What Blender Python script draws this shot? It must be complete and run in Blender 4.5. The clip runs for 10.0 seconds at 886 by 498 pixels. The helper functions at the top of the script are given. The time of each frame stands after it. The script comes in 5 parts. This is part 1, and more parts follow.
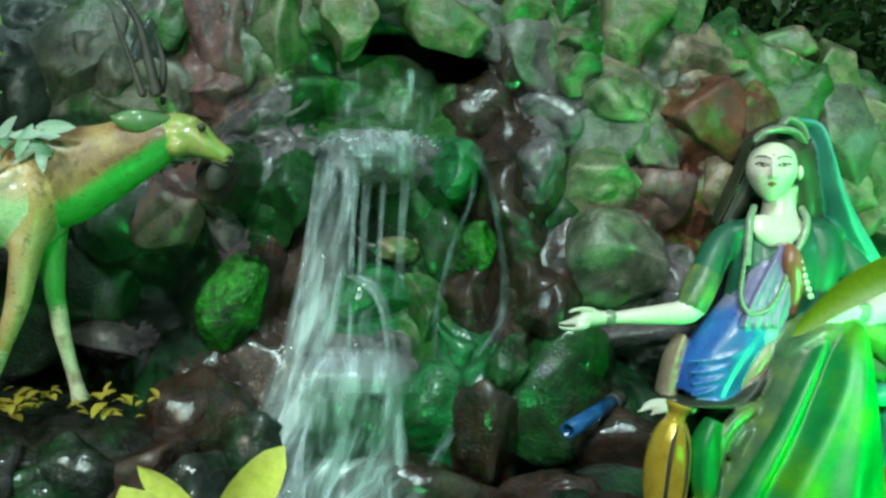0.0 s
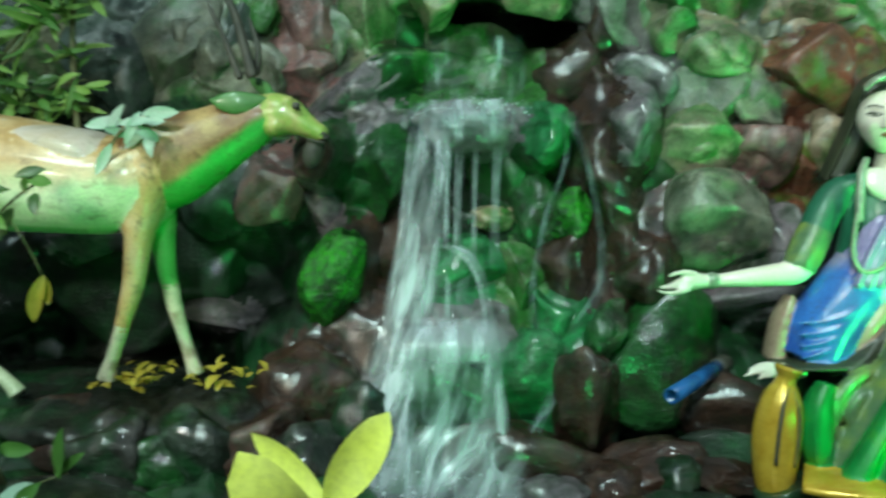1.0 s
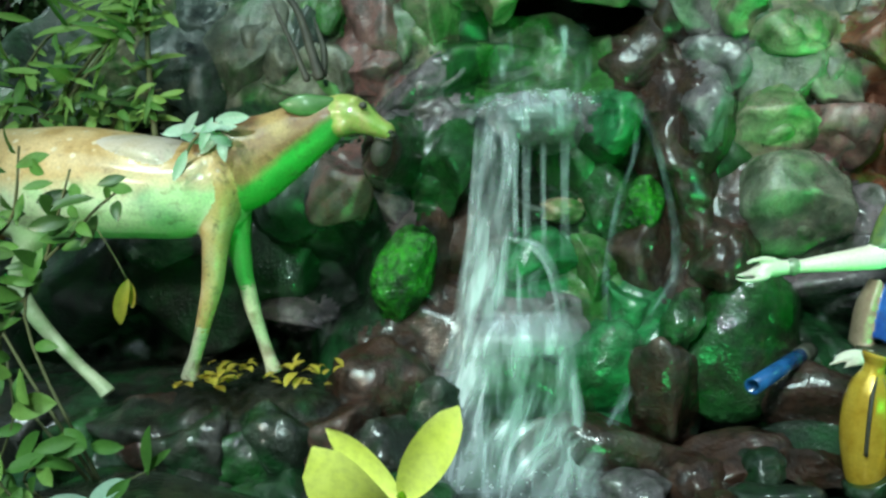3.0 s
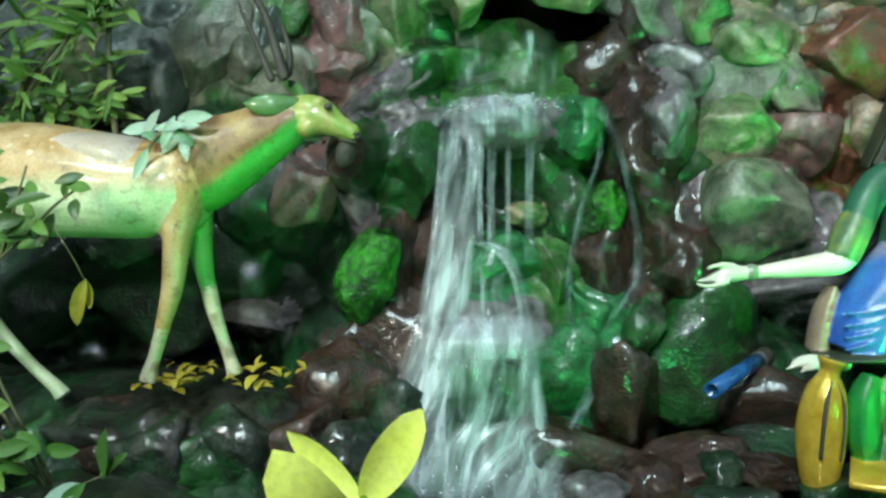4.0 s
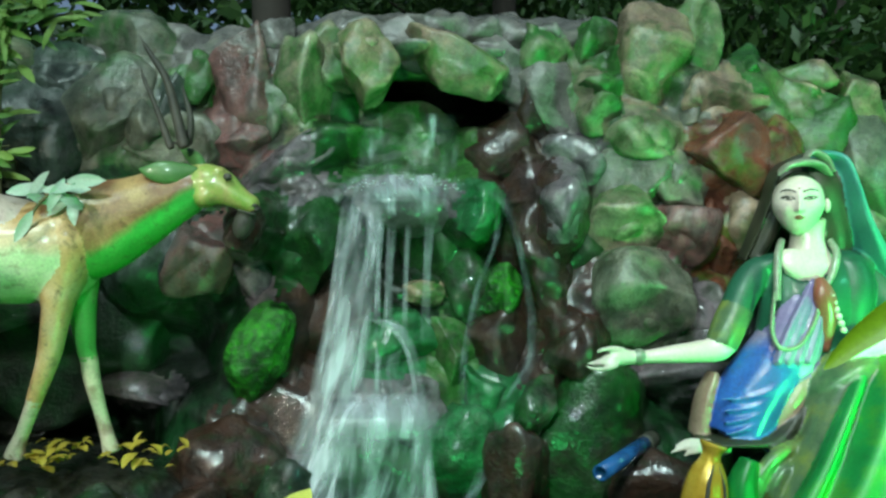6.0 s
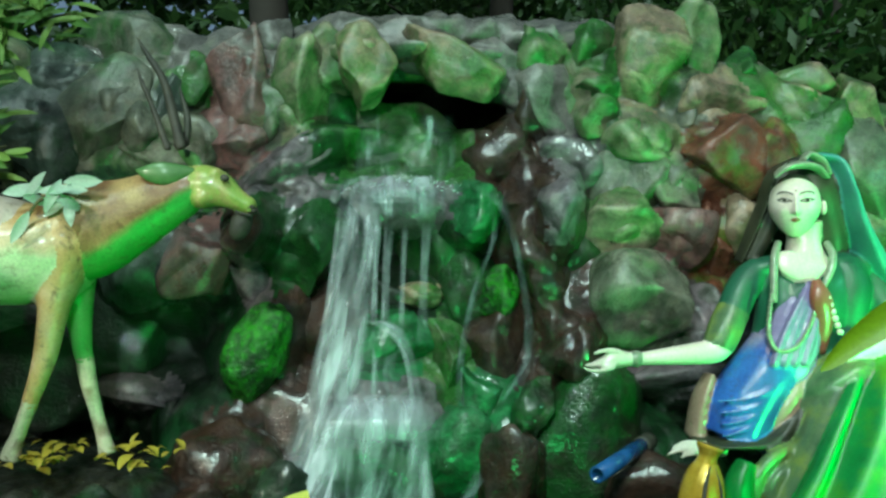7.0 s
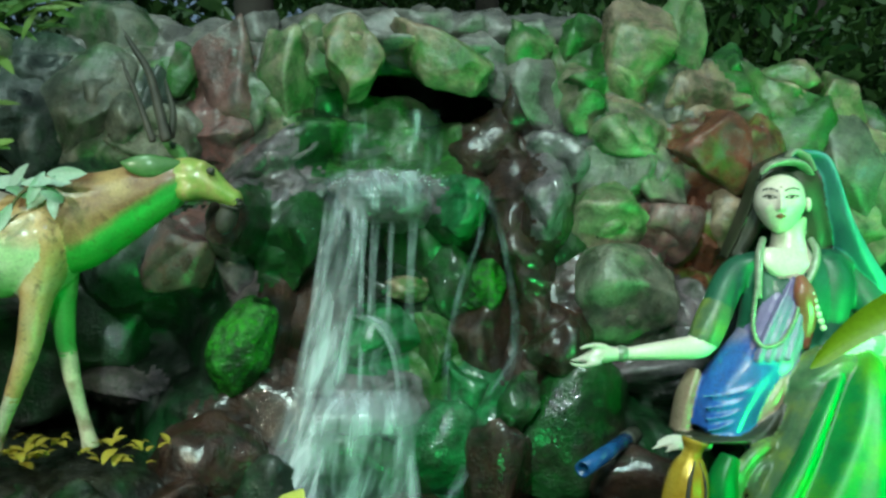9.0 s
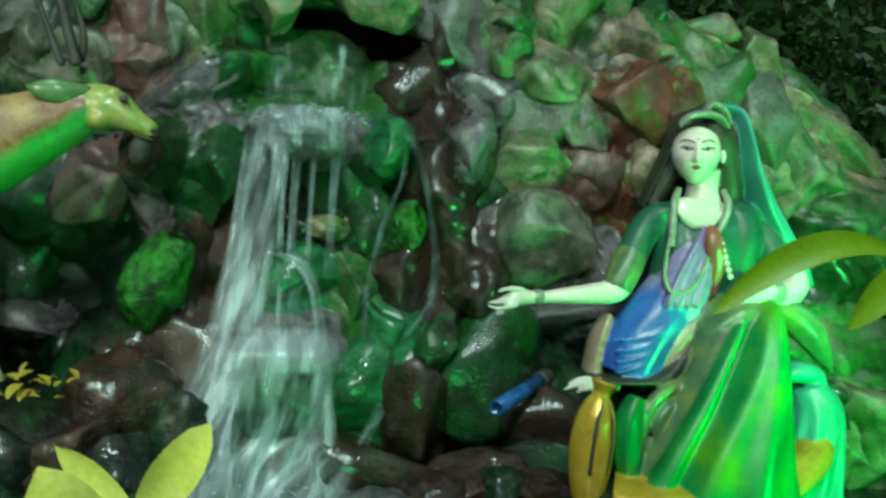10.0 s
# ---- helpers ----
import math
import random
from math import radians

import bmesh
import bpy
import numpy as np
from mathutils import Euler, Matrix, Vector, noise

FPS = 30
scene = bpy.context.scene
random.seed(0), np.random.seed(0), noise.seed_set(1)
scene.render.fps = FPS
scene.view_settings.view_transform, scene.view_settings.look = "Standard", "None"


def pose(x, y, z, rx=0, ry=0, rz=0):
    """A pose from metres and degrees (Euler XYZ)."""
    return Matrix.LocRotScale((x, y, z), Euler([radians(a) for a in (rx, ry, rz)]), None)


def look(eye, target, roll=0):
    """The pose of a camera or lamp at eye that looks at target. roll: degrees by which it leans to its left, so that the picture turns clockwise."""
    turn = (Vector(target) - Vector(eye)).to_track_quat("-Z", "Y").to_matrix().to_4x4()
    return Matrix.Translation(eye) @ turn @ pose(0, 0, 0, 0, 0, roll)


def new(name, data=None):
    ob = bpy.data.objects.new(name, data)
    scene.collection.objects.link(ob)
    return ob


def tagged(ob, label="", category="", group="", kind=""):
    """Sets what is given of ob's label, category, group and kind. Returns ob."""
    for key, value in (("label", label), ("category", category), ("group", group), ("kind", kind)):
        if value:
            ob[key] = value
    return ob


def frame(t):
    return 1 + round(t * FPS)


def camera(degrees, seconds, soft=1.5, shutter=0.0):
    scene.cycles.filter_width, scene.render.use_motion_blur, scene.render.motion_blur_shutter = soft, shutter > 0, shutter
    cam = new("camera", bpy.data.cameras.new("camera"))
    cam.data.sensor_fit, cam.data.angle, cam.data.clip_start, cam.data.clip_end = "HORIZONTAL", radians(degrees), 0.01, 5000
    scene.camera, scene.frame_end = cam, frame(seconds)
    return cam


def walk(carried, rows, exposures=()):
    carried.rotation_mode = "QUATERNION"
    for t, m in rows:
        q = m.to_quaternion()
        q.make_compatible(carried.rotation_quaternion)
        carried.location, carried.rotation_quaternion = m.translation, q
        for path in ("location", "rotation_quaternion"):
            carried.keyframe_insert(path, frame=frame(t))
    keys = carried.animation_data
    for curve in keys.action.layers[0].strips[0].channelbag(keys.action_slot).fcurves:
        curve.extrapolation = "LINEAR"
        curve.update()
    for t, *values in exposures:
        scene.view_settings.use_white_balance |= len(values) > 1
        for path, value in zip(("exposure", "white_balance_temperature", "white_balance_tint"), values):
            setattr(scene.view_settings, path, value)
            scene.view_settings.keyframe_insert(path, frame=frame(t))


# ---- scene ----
cam = camera(56.43, 10.0, soft=2.6, shutter=0.5)
walk(cam, [
    (0, pose(-0.0011, 0.0028, 1.5032, 86.96, -1.59, -2.58)),
    (0.5, pose(-0.0032, 0.0023, 1.5027, 86.44, -1.37, -2.25)),
    (1, pose(-0.0022, -0.0002, 1.5016, 84.81, 0.87, 3.82)),
    (1.5, pose(0.0019, 0.0037, 1.5008, 84.81, 2.54, 7.64)),
    (2, pose(0.0034, 0.0011, 1.4999, 84.66, 3.00, 8.93)),
    (2.5, pose(0.0046, -0.0021, 1.5010, 84.64, 3.15, 9.14)),
    (4, pose(0.0029, 0.0025, 1.4993, 84.73, 2.23, 6.20)),
    (4.5, pose(-0.0003, 0.0003, 1.5025, 88.28, 1.33, 4.70)),
    (5, pose(-0.0164, -0.0000, 1.5040, 89.57, 0.42, 1.54)),
    (5.5, pose(0.0003, -0.0003, 1.4999, 89.93, 0.00, -0.02)),
    (6, pose(0.0032, -0.0006, 1.4983, 90.00, -0.11, -0.78)),
    (7.5, pose(0.0003, -0.0007, 1.4984, 90.17, -0.30, -1.23)),
    (8, pose(-0.0063, 0.0025, 1.5010, 90.19, -0.37, -1.75)),
    (8.5, pose(-0.0022, -0.0007, 1.4993, 90.09, -0.27, -1.74)),
    (9, pose(-0.0101, 0.0027, 1.5024, 89.64, -0.48, -2.18)),
    (9.5, pose(-0.0016, 0.0078, 1.4987, 87.80, -1.27, -4.63)),
    (10, pose(-0.0019, 0.0070, 1.4988, 85.76, -2.40, -7.36)),
], [(0.0, 0.04, 6500, 4), (2.5, 0.33, 6500, 5), (4.0, 0.36, 6500, 14), (4.5, 0.42, 6450, 20), (5.0, 0.50, 6400, 20), (5.5, 0.34, 6400, 19),
    (6.0, 0.13, 6500, 7), (7.5, 0.08, 6600, 0), (9.0, 0.03, 6600, 0), (9.5, 0.0, 6600, 2), (10.0, -0.2, 6600, 0)])

# ---- world, sun, floodlights, added key lights ----
world = bpy.data.worlds.new("dusk_sky")
scene.world = world
world.use_nodes = True
wn = world.node_tree.nodes
sky = wn.new("ShaderNodeTexSky")
sky.sky_type, sky.sun_disc = "NISHITA", False
sky.sun_elevation, sky.sun_rotation = radians(38), radians(150)
wn["Background"].inputs["Strength"].default_value = 0.05
world.node_tree.links.new(sky.outputs["Color"], wn["Background"].inputs["Color"])


def lamp(name, kind, eye, target, power, colour, size=0.2, cone=60):
    data = bpy.data.lights.new(name, kind)
    data.energy, data.color = power, colour
    if kind == "AREA":
        data.shape, data.size = "DISK", size
    elif kind == "SPOT":
        data.spot_size, data.spot_blend, data.shadow_soft_size = radians(cone), 0.6, size
    elif kind == "SUN":
        data.angle = radians(size)
    ob = new(name, data)
    ob.matrix_world = look(eye, target)
    return ob


lamp("sun", "SUN", (-0.9, -0.8, 5.0), (0, 2.5, 1), 2.1, (0.74, 1.0, 0.95), 12)
lamp("green_floodlight_dress", "SPOT", (1.95, 0.9, 0.75), (1.42, 2.4, 0.80), 210, (0.03, 1.0, 0.12), 0.05, 44)
# unseen key light, added so the veil and chest come out cyan
lamp("added_cyan_key", "SPOT", (2.6, 1.7, 2.0), (1.35, 2.5, 1.5), 28, (0.18, 1.0, 0.70), 0.05, 45)
lamp("green_floodlight_deer", "SPOT", (-0.15, 1.5, 0.72), (-1.02, 2.45, 1.34), 28, (0.03, 1.0, 0.12), 0.04, 42)
lamp("green_floodlight_rocks", "SPOT", (2.0, 1.25, 0.66), (0.90, 3.0, 2.0), 235, (0.08, 1.0, 0.22), 0.12, 58)
lamp("green_floodlight_fall", "SPOT", (-0.05, 1.42, 0.58), (0.05, 3.0, 1.5), 28, (0.05, 1.0, 0.22), 0.22, 74)
lamp("white_floodlight", "SPOT", (-0.5, -0.3, 2.55), (0.35, 3.0, 0.9), 125, (0.76, 1.0, 1.0), 0.045, 98)
# unseen key light, added to whiten the statue's face
lamp("added_white_key", "SPOT", (0.55, 0.2, 2.5), (1.08, 2.5, 1.5), 72, (1.0, 0.98, 0.90), 0.06, 30)
lamp("white_floodlight_deer", "SPOT", (-1.7, 0.7, 2.1), (-1.05, 2.45, 1.35), 54, (1.0, 0.97, 0.82), 0.06, 44)


# ---- materials ----
def mat(name, rough=0.6, metal=0.0, spec=0.5):
    m = bpy.data.materials.new(name)
    m.use_nodes = True
    b = m.node_tree.nodes["Principled BSDF"]
    b.inputs["Roughness"].default_value = rough
    b.inputs["Metallic"].default_value = metal
    b.inputs["Specular IOR Level"].default_value = spec
    return m, m.node_tree.nodes, m.node_tree.links, b


def ramp(nodes, links, fac, stops):
    r = nodes.new("ShaderNodeValToRGB")
    while len(r.color_ramp.elements) < len(stops):
        r.color_ramp.elements.new(0.5)
    for e, (p, c) in zip(r.color_ramp.elements, stops):
        e.position, e.color = p, (*c, 1) if len(c) == 3 else c
    links.new(fac, r.inputs["Fac"])
    return r.outputs["Color"]


def noise_tex(nodes, links, vector, scale, detail=4, rough=0.55, distort=0.0):
    n = nodes.new("ShaderNodeTexNoise")
    n.inputs["Scale"].default_value, n.inputs["Detail"].default_value = scale, detail
    n.inputs["Roughness"].default_value, n.inputs["Distortion"].default_value = rough, distort
    links.new(vector, n.inputs["Vector"])
    return n.outputs["Fac"]


def mix(nodes, links, fac, a, b, blend="MIX"):
    n = nodes.new("ShaderNodeMix")
    n.data_type, n.blend_type = "RGBA", blend
    for sock, v in ((n.inputs["Factor"], fac), (n.inputs["A"], a), (n.inputs["B"], b)):
        if isinstance(v, (int, float)):
            sock.default_value = v
        elif isinstance(v, tuple):
            sock.default_value = (*v, 1)
        else:
            links.new(v, sock)
    return n.outputs["Result"]


def shifted(nodes, links):
    """Object coordinates, moved by a random offset for each object."""
    tc, oi, add = nodes.new("ShaderNodeTexCoord"), nodes.new("ShaderNodeObjectInfo"), nodes.new("ShaderNodeVectorMath")
    mul = nodes.new("ShaderNodeMath")
    mul.operation, mul.inputs[1].default_value = "MULTIPLY", 37.0
    links.new(oi.outputs["Random"], mul.inputs[0])
    links.new(tc.outputs["Object"], add.inputs[0])
    links.new(mul.outputs[0], add.inputs[1])
    return add.outputs[0]


def bump(nodes, links, b, height, strength, dist):
    n = nodes.new("ShaderNodeBump")
    n.inputs["Strength"].default_value, n.inputs["Distance"].default_value = strength, dist
    links.new(height, n.inputs["Height"])
    links.new(n.outputs["Normal"], b.inputs["Normal"])


def rock_mat(name, base, second, patch, cover=0.5, wet=0.0, fine=1.0, scale=4.0):
    """Painted cement rock: two tones, large patches of a third colour, dirt in fine grain; wet rock is glossy."""
    m, n, l, b = mat(name, 0.62 - 0.4 * wet)
    v = shifted(n, l)
    big = noise_tex(n, l, v, scale, 3, 0.5, 0.6)
    mid = noise_tex(n, l, v, scale * 5, 5, 0.6)
    tiny = noise_tex(n, l, v, 90, 4, 0.65)
    two = mix(n, l, ramp(n, l, mid, [(0.35, (0, 0, 0)), (0.65, (1, 1, 1))]), base, second)
    edge = mix(n, l, 0.3, big, mid)
    mask = ramp(n, l, edge, [(max(0.02, 0.68 - 0.45 * cover), (0, 0, 0)), (min(0.98, 0.84 - 0.45 * cover), (1, 1, 1))])
    col = mix(n, l, mask, two, patch)
    geo = n.new("ShaderNodeNewGeometry")
    worn = ramp(n, l, geo.outputs["Pointiness"], [(0.52, (0, 0, 0)), (0.58, (0.55,) * 3)])
    col = mix(n, l, worn, col, tuple(min(1.0, 1.5 * c + 0.06) for c in base))
    stain = ramp(n, l, noise_tex(n, l, v, scale * 2.2, 6, 0.65, 1.2), [(0.36, (0.30, 0.34, 0.28)), (0.52, (0.95, 0.95, 0.95)), (0.68, (1.3, 1.25, 1.15))])
    col = mix(n, l, 0.85, col, stain, "MULTIPLY")
    grime = ramp(n, l, tiny, [(0.3, (0.55, 0.55, 0.55)), (0.6, (1, 1, 1))])
    l.new(mix(n, l, 0.5, col, grime, "MULTIPLY"), b.inputs["Base Color"])
    r0, r1 = (0.2, 0.46) if wet < 0.3 else (0.30, 0.55)
    l.new(ramp(n, l, mid, [(0.35, (r0,) * 3), (0.7, (r1,) * 3)]), b.inputs["Roughness"])
    if wet > 0.3:
        b.inputs["Coat Weight"].default_value, b.inputs["Coat Roughness"].default_value = 1.0, 0.05
        b.inputs["Specular IOR Level"].default_value = 0.25
    beads = noise_tex(n, l, v, 72, 2, 0.5)
    cb = n.new("ShaderNodeBump")
    cb.inputs["Strength"].default_value, cb.inputs["Distance"].default_value = 0.5, 0.010
    l.new(mix(n, l, 0.4, beads, mid), cb.inputs["Height"])
    l.new(cb.outputs["Normal"], b.inputs["Coat Normal"])
    lumps = noise_tex(n, l, v, 64, 2, 0.5)
    height = mix(n, l, 0.3, mix(n, l, 0.5, mid, lumps), tiny)
    bump(n, l, b, height, 0.6 + 0.3 * wet, (0.011 + 0.010 * wet) * fine)
    return m


# green patch colours are part paint, part green floodlight put into the rock
GREY = rock_mat("grey_rock", (0.17, 0.18, 0.13), (0.09, 0.11, 0.08), (0.05, 0.15, 0.04), 0.42)
SLATE = rock_mat("slate_rock", (0.075, 0.10, 0.085), (0.045, 0.065, 0.052), (0.03, 0.10, 0.04), 0.38)
TAN = rock_mat("tan_rock", (0.36, 0.27, 0.18), (0.22, 0.17, 0.12), (0.06, 0.20, 0.035), 0.48)
OLIVE = rock_mat("olive_rock", (0.26, 0.25, 0.16), (0.15, 0.15, 0.10), (0.045, 0.18, 0.035), 0.52)
PINK = rock_mat("pink_rock", (0.24, 0.12, 0.11), (0.13, 0.075, 0.07), (0.16, 0.15, 0.13), 0.4)
RED = rock_mat("red_brown_rock", (0.19, 0.07, 0.038), (0.11, 0.045, 0.028), (0.08, 0.26, 0.03), 0.42)
PURPLE = rock_mat("purple_grey_rock", (0.19, 0.155, 0.17), (0.09, 0.08, 0.085), (0.08, 0.12, 0.07), 0.35, 0.5)
BROWN = rock_mat("wet_brown_rock", (0.055, 0.024, 0.015), (0.026, 0.013, 0.009), (0.014, 0.05, 0.012), 0.3, 1.0)
# dark wet stone, with the shade of niche and gaps put into its colour
DARK = rock_mat("wet_dark_shaded_rock", (0.012, 0.022, 0.012), (0.008, 0.013, 0.008), (0.006, 0.05, 0.012), 0.5, 0.9)
GREEN = rock_mat("green_rock", (0.045, 0.17, 0.035), (0.03, 0.10, 0.025), (0.17, 0.18, 0.10), 0.4, 0.2)
DGREEN = rock_mat("dark_green_wet_rock", (0.012, 0.085, 0.015), (0.008, 0.040, 0.010), (0.035, 0.025, 0.018), 0.32, 0.8)
MOSS = rock_mat("bright_moss", (0.04, 0.32, 0.018), (0.012, 0.12, 0.01), (0.006, 0.045, 0.006), 0.5, 0.0, 4.0, 9)
WETGREEN = rock_mat("wet_green_rock", (0.02, 0.20, 0.06), (0.015, 0.10, 0.03), (0.08, 0.07, 0.06), 0.3, 0.9)
MORTAR = rock_mat("rough_mortar", (0.14, 0.155, 0.115), (0.075, 0.09, 0.065), (0.03, 0.11, 0.03), 0.5, 0.0, 1.6, 6)
CEMENT = rock_mat("grey_cement", (0.21, 0.20, 0.18), (0.14, 0.135, 0.125), (0.12, 0.17, 0.10), 0.3)


def paint(name, colours, rough=0.35, scale=8, spots=None, metal=0.0, coat=0.3, grime=0.0):
    """Enamel paint on cement: uneven colour, fine relief, optional pale spots."""
    m, n, l, b = mat(name, rough, metal)
    tc = n.new("ShaderNodeTexCoord")
    v = tc.outputs["Object"]
    a = noise_tex(n, l, v, scale, 5, 0.6)
    f = noise_tex(n, l, v, 120, 3, 0.6)
    k = len(colours) - 1
    col = ramp(n, l, a, [(0.32 + 0.36 * i / max(1, k), c) for i, c in enumerate(colours)])
    col = mix(n, l, 0.35, col, ramp(n, l, f, [(0.35, (0.6, 0.6, 0.6)), (0.6, (1, 1, 1))]), "MULTIPLY")
    if spots:
        vo = n.new("ShaderNodeTexVoronoi")
        vo.inputs["Scale"].default_value = spots[1]
        l.new(v, vo.inputs["Vector"])
        col = mix(n, l, ramp(n, l, vo.outputs["Distance"], [(0.14, (1, 1, 1)), (0.22, (0, 0, 0))]), col, spots[0])
    l.new(col, b.inputs["Base Color"])
    b.inputs["Coat Weight"].default_value, b.inputs["Coat Roughness"].default_value = coat, 0.15
    if grime:
        g = noise_tex(n, l, v, 26, 6, 0.7, 0.4)
        dirt = n.new("ShaderNodeMath")
        dirt.operation, dirt.inputs[1].default_value = "MULTIPLY", grime
        l.new(ramp(n, l, g, [(0.54, (0, 0, 0)), (0.68, (1, 1, 1))]), dirt.inputs[0])
        l.new(mix(n, l, dirt.outputs[0], col, (0.10, 0.065, 0.03)), b.inputs["Base Color"])
    bump(n, l, b, mix(n, l, 0.4, a, f), 0.3, 0.004)
    return m


def two_tone(name, top, bottom, a, b, soft=0.03, spots=False):
    """Enamel in two colours that meet along the line from a to b (x, z), softly and unevenly."""
    m, n, l, bs = mat(name, 0.38)
    tc, sx = n.new("ShaderNodeTexCoord"), n.new("ShaderNodeVectorMath")
    v = tc.outputs["Object"]
    d = Vector((b[0] - a[0], 0, b[2] - a[2])).normalized()
    nrm = Vector((-d.z, 0, d.x))
    sx.operation = "DOT_PRODUCT"
    sx.inputs[1].default_value = nrm
    l.new(v, sx.inputs[0])
    big, fine = noise_tex(n, l, v, 9, 4), noise_tex(n, l, v, 120, 3)
    ad = n.new("ShaderNodeMath")
    ad.operation, ad.inputs[1].default_value = "MULTIPLY_ADD", soft * 4
    l.new(big, ad.inputs[0]), l.new(sx.outputs["Value"], ad.inputs[2])
    mr = n.new("ShaderNodeMapRange")
    k = nrm.dot(Vector((a[0], 0, a[2]))) + soft * 2
    mr.inputs["From Min"].default_value, mr.inputs["From Max"].default_value = k - soft, k + soft
    l.new(ad.outputs[0], mr.inputs["Value"])
    hi = ramp(n, l, big, [(0.35, top[0]), (0.65, top[1])])
    if spots:
        vo = n.new("ShaderNodeTexVoronoi")
        vo.inputs["Scale"].default_value = 20
        l.new(v, vo.inputs["Vector"])
        hi = mix(n, l, ramp(n, l, vo.outputs["Distance"], [(0.15, (0.8,) * 3), (0.24, (0, 0, 0))]), hi, (0.72, 0.64, 0.46))
    col = mix(n, l, mr.outputs[0], ramp(n, l, big, [(0.35, bottom[0]), (0.65, bottom[1])]), hi)
    col = mix(n, l, 0.5, col, ramp(n, l, fine, [(0.35, (0.6, 0.6, 0.6)), (0.6, (1, 1, 1))]), "MULTIPLY")
    dirt = ramp(n, l, noise_tex(n, l, v, 24, 6, 0.7, 0.4), [(0.55, (0, 0, 0)), (0.72, (0.7,) * 3)])
    col = mix(n, l, dirt, col, tuple(0.3 * c for c in top[0]))
    l.new(col, bs.inputs["Base Color"])
    bs.inputs["Coat Weight"].default_value, bs.inputs["Coat Roughness"].default_value = 0.25, 0.15
    bump(n, l, bs, mix(n, l, 0.4, big, fine), 0.35, 0.005)
    return m


def leaf_mat(name, c1, c2, rough=0.4, glow=0.25):
    m, n, l, b = mat(name, rough)
    v = shifted(n, l)
    big = noise_tex(n, l, v, 12, 3)
    fine = noise_tex(n, l, v, 140, 3)
    geo = n.new("ShaderNodeNewGeometry")
    var = mix(n, l, 0.5, big, geo.outputs["Random Per Island"])
    col = mix(n, l, ramp(n, l, var, [(0.3, (0, 0, 0)), (0.7, (1, 1, 1))]), c1, c2)
    col = mix(n, l, 0.4, col, ramp(n, l, fine, [(0.3, (0.6, 0.6, 0.6)), (0.6, (1, 1, 1))]), "MULTIPLY")
    l.new(col, b.inputs["Base Color"])
    tr, ms = n.new("ShaderNodeBsdfTranslucent"), n.new("ShaderNodeMixShader")
    l.new(col, tr.inputs["Color"])
    ms.inputs[0].default_value = glow
    l.new(b.outputs[0], ms.inputs[1]), l.new(tr.outputs[0], ms.inputs[2])
    l.new(ms.outputs[0], n["Material Output"].inputs["Surface"])
    bump(n, l, b, fine, 0.2, 0.002)
    return m


LEAF_DARK = leaf_mat("dark_leaf", (0.03, 0.08, 0.02), (0.07, 0.15, 0.035))
LEAF_MID = leaf_mat("green_leaf", (0.04, 0.15, 0.02), (0.11, 0.25, 0.04), 0.6)
LEAF_SUN = leaf_mat("light_green_leaf", (0.13, 0.29, 0.04), (0.24, 0.38, 0.09), 0.6)
LEAF_PALE = leaf_mat("pale_leaf", (0.30, 0.52, 0.38), (0.48, 0.62, 0.50))
LEAF_YELLOW = leaf_mat("yellow_leaf", (0.88, 0.93, 0.06), (0.96, 0.96, 0.34))
LEAF_LIME = leaf_mat("lime_leaf", (0.15, 0.33, 0.008), (0.24, 0.40, 0.015))
LEAF_FALLEN = leaf_mat("fallen_leaf", (0.66, 0.54, 0.06), (0.34, 0.25, 0.05))
TWIG = leaf_mat("twig_bark", (0.07, 0.08, 0.03), (0.12, 0.13, 0.05), 0.7, 0.0)
BARK = leaf_mat("tree_bark", (0.035, 0.028, 0.022), (0.06, 0.05, 0.04), 0.85, 0.0)
SOIL = rock_mat("damp_soil", (0.05, 0.04, 0.03), (0.03, 0.03, 0.02), (0.03, 0.05, 0.02), 0.4)


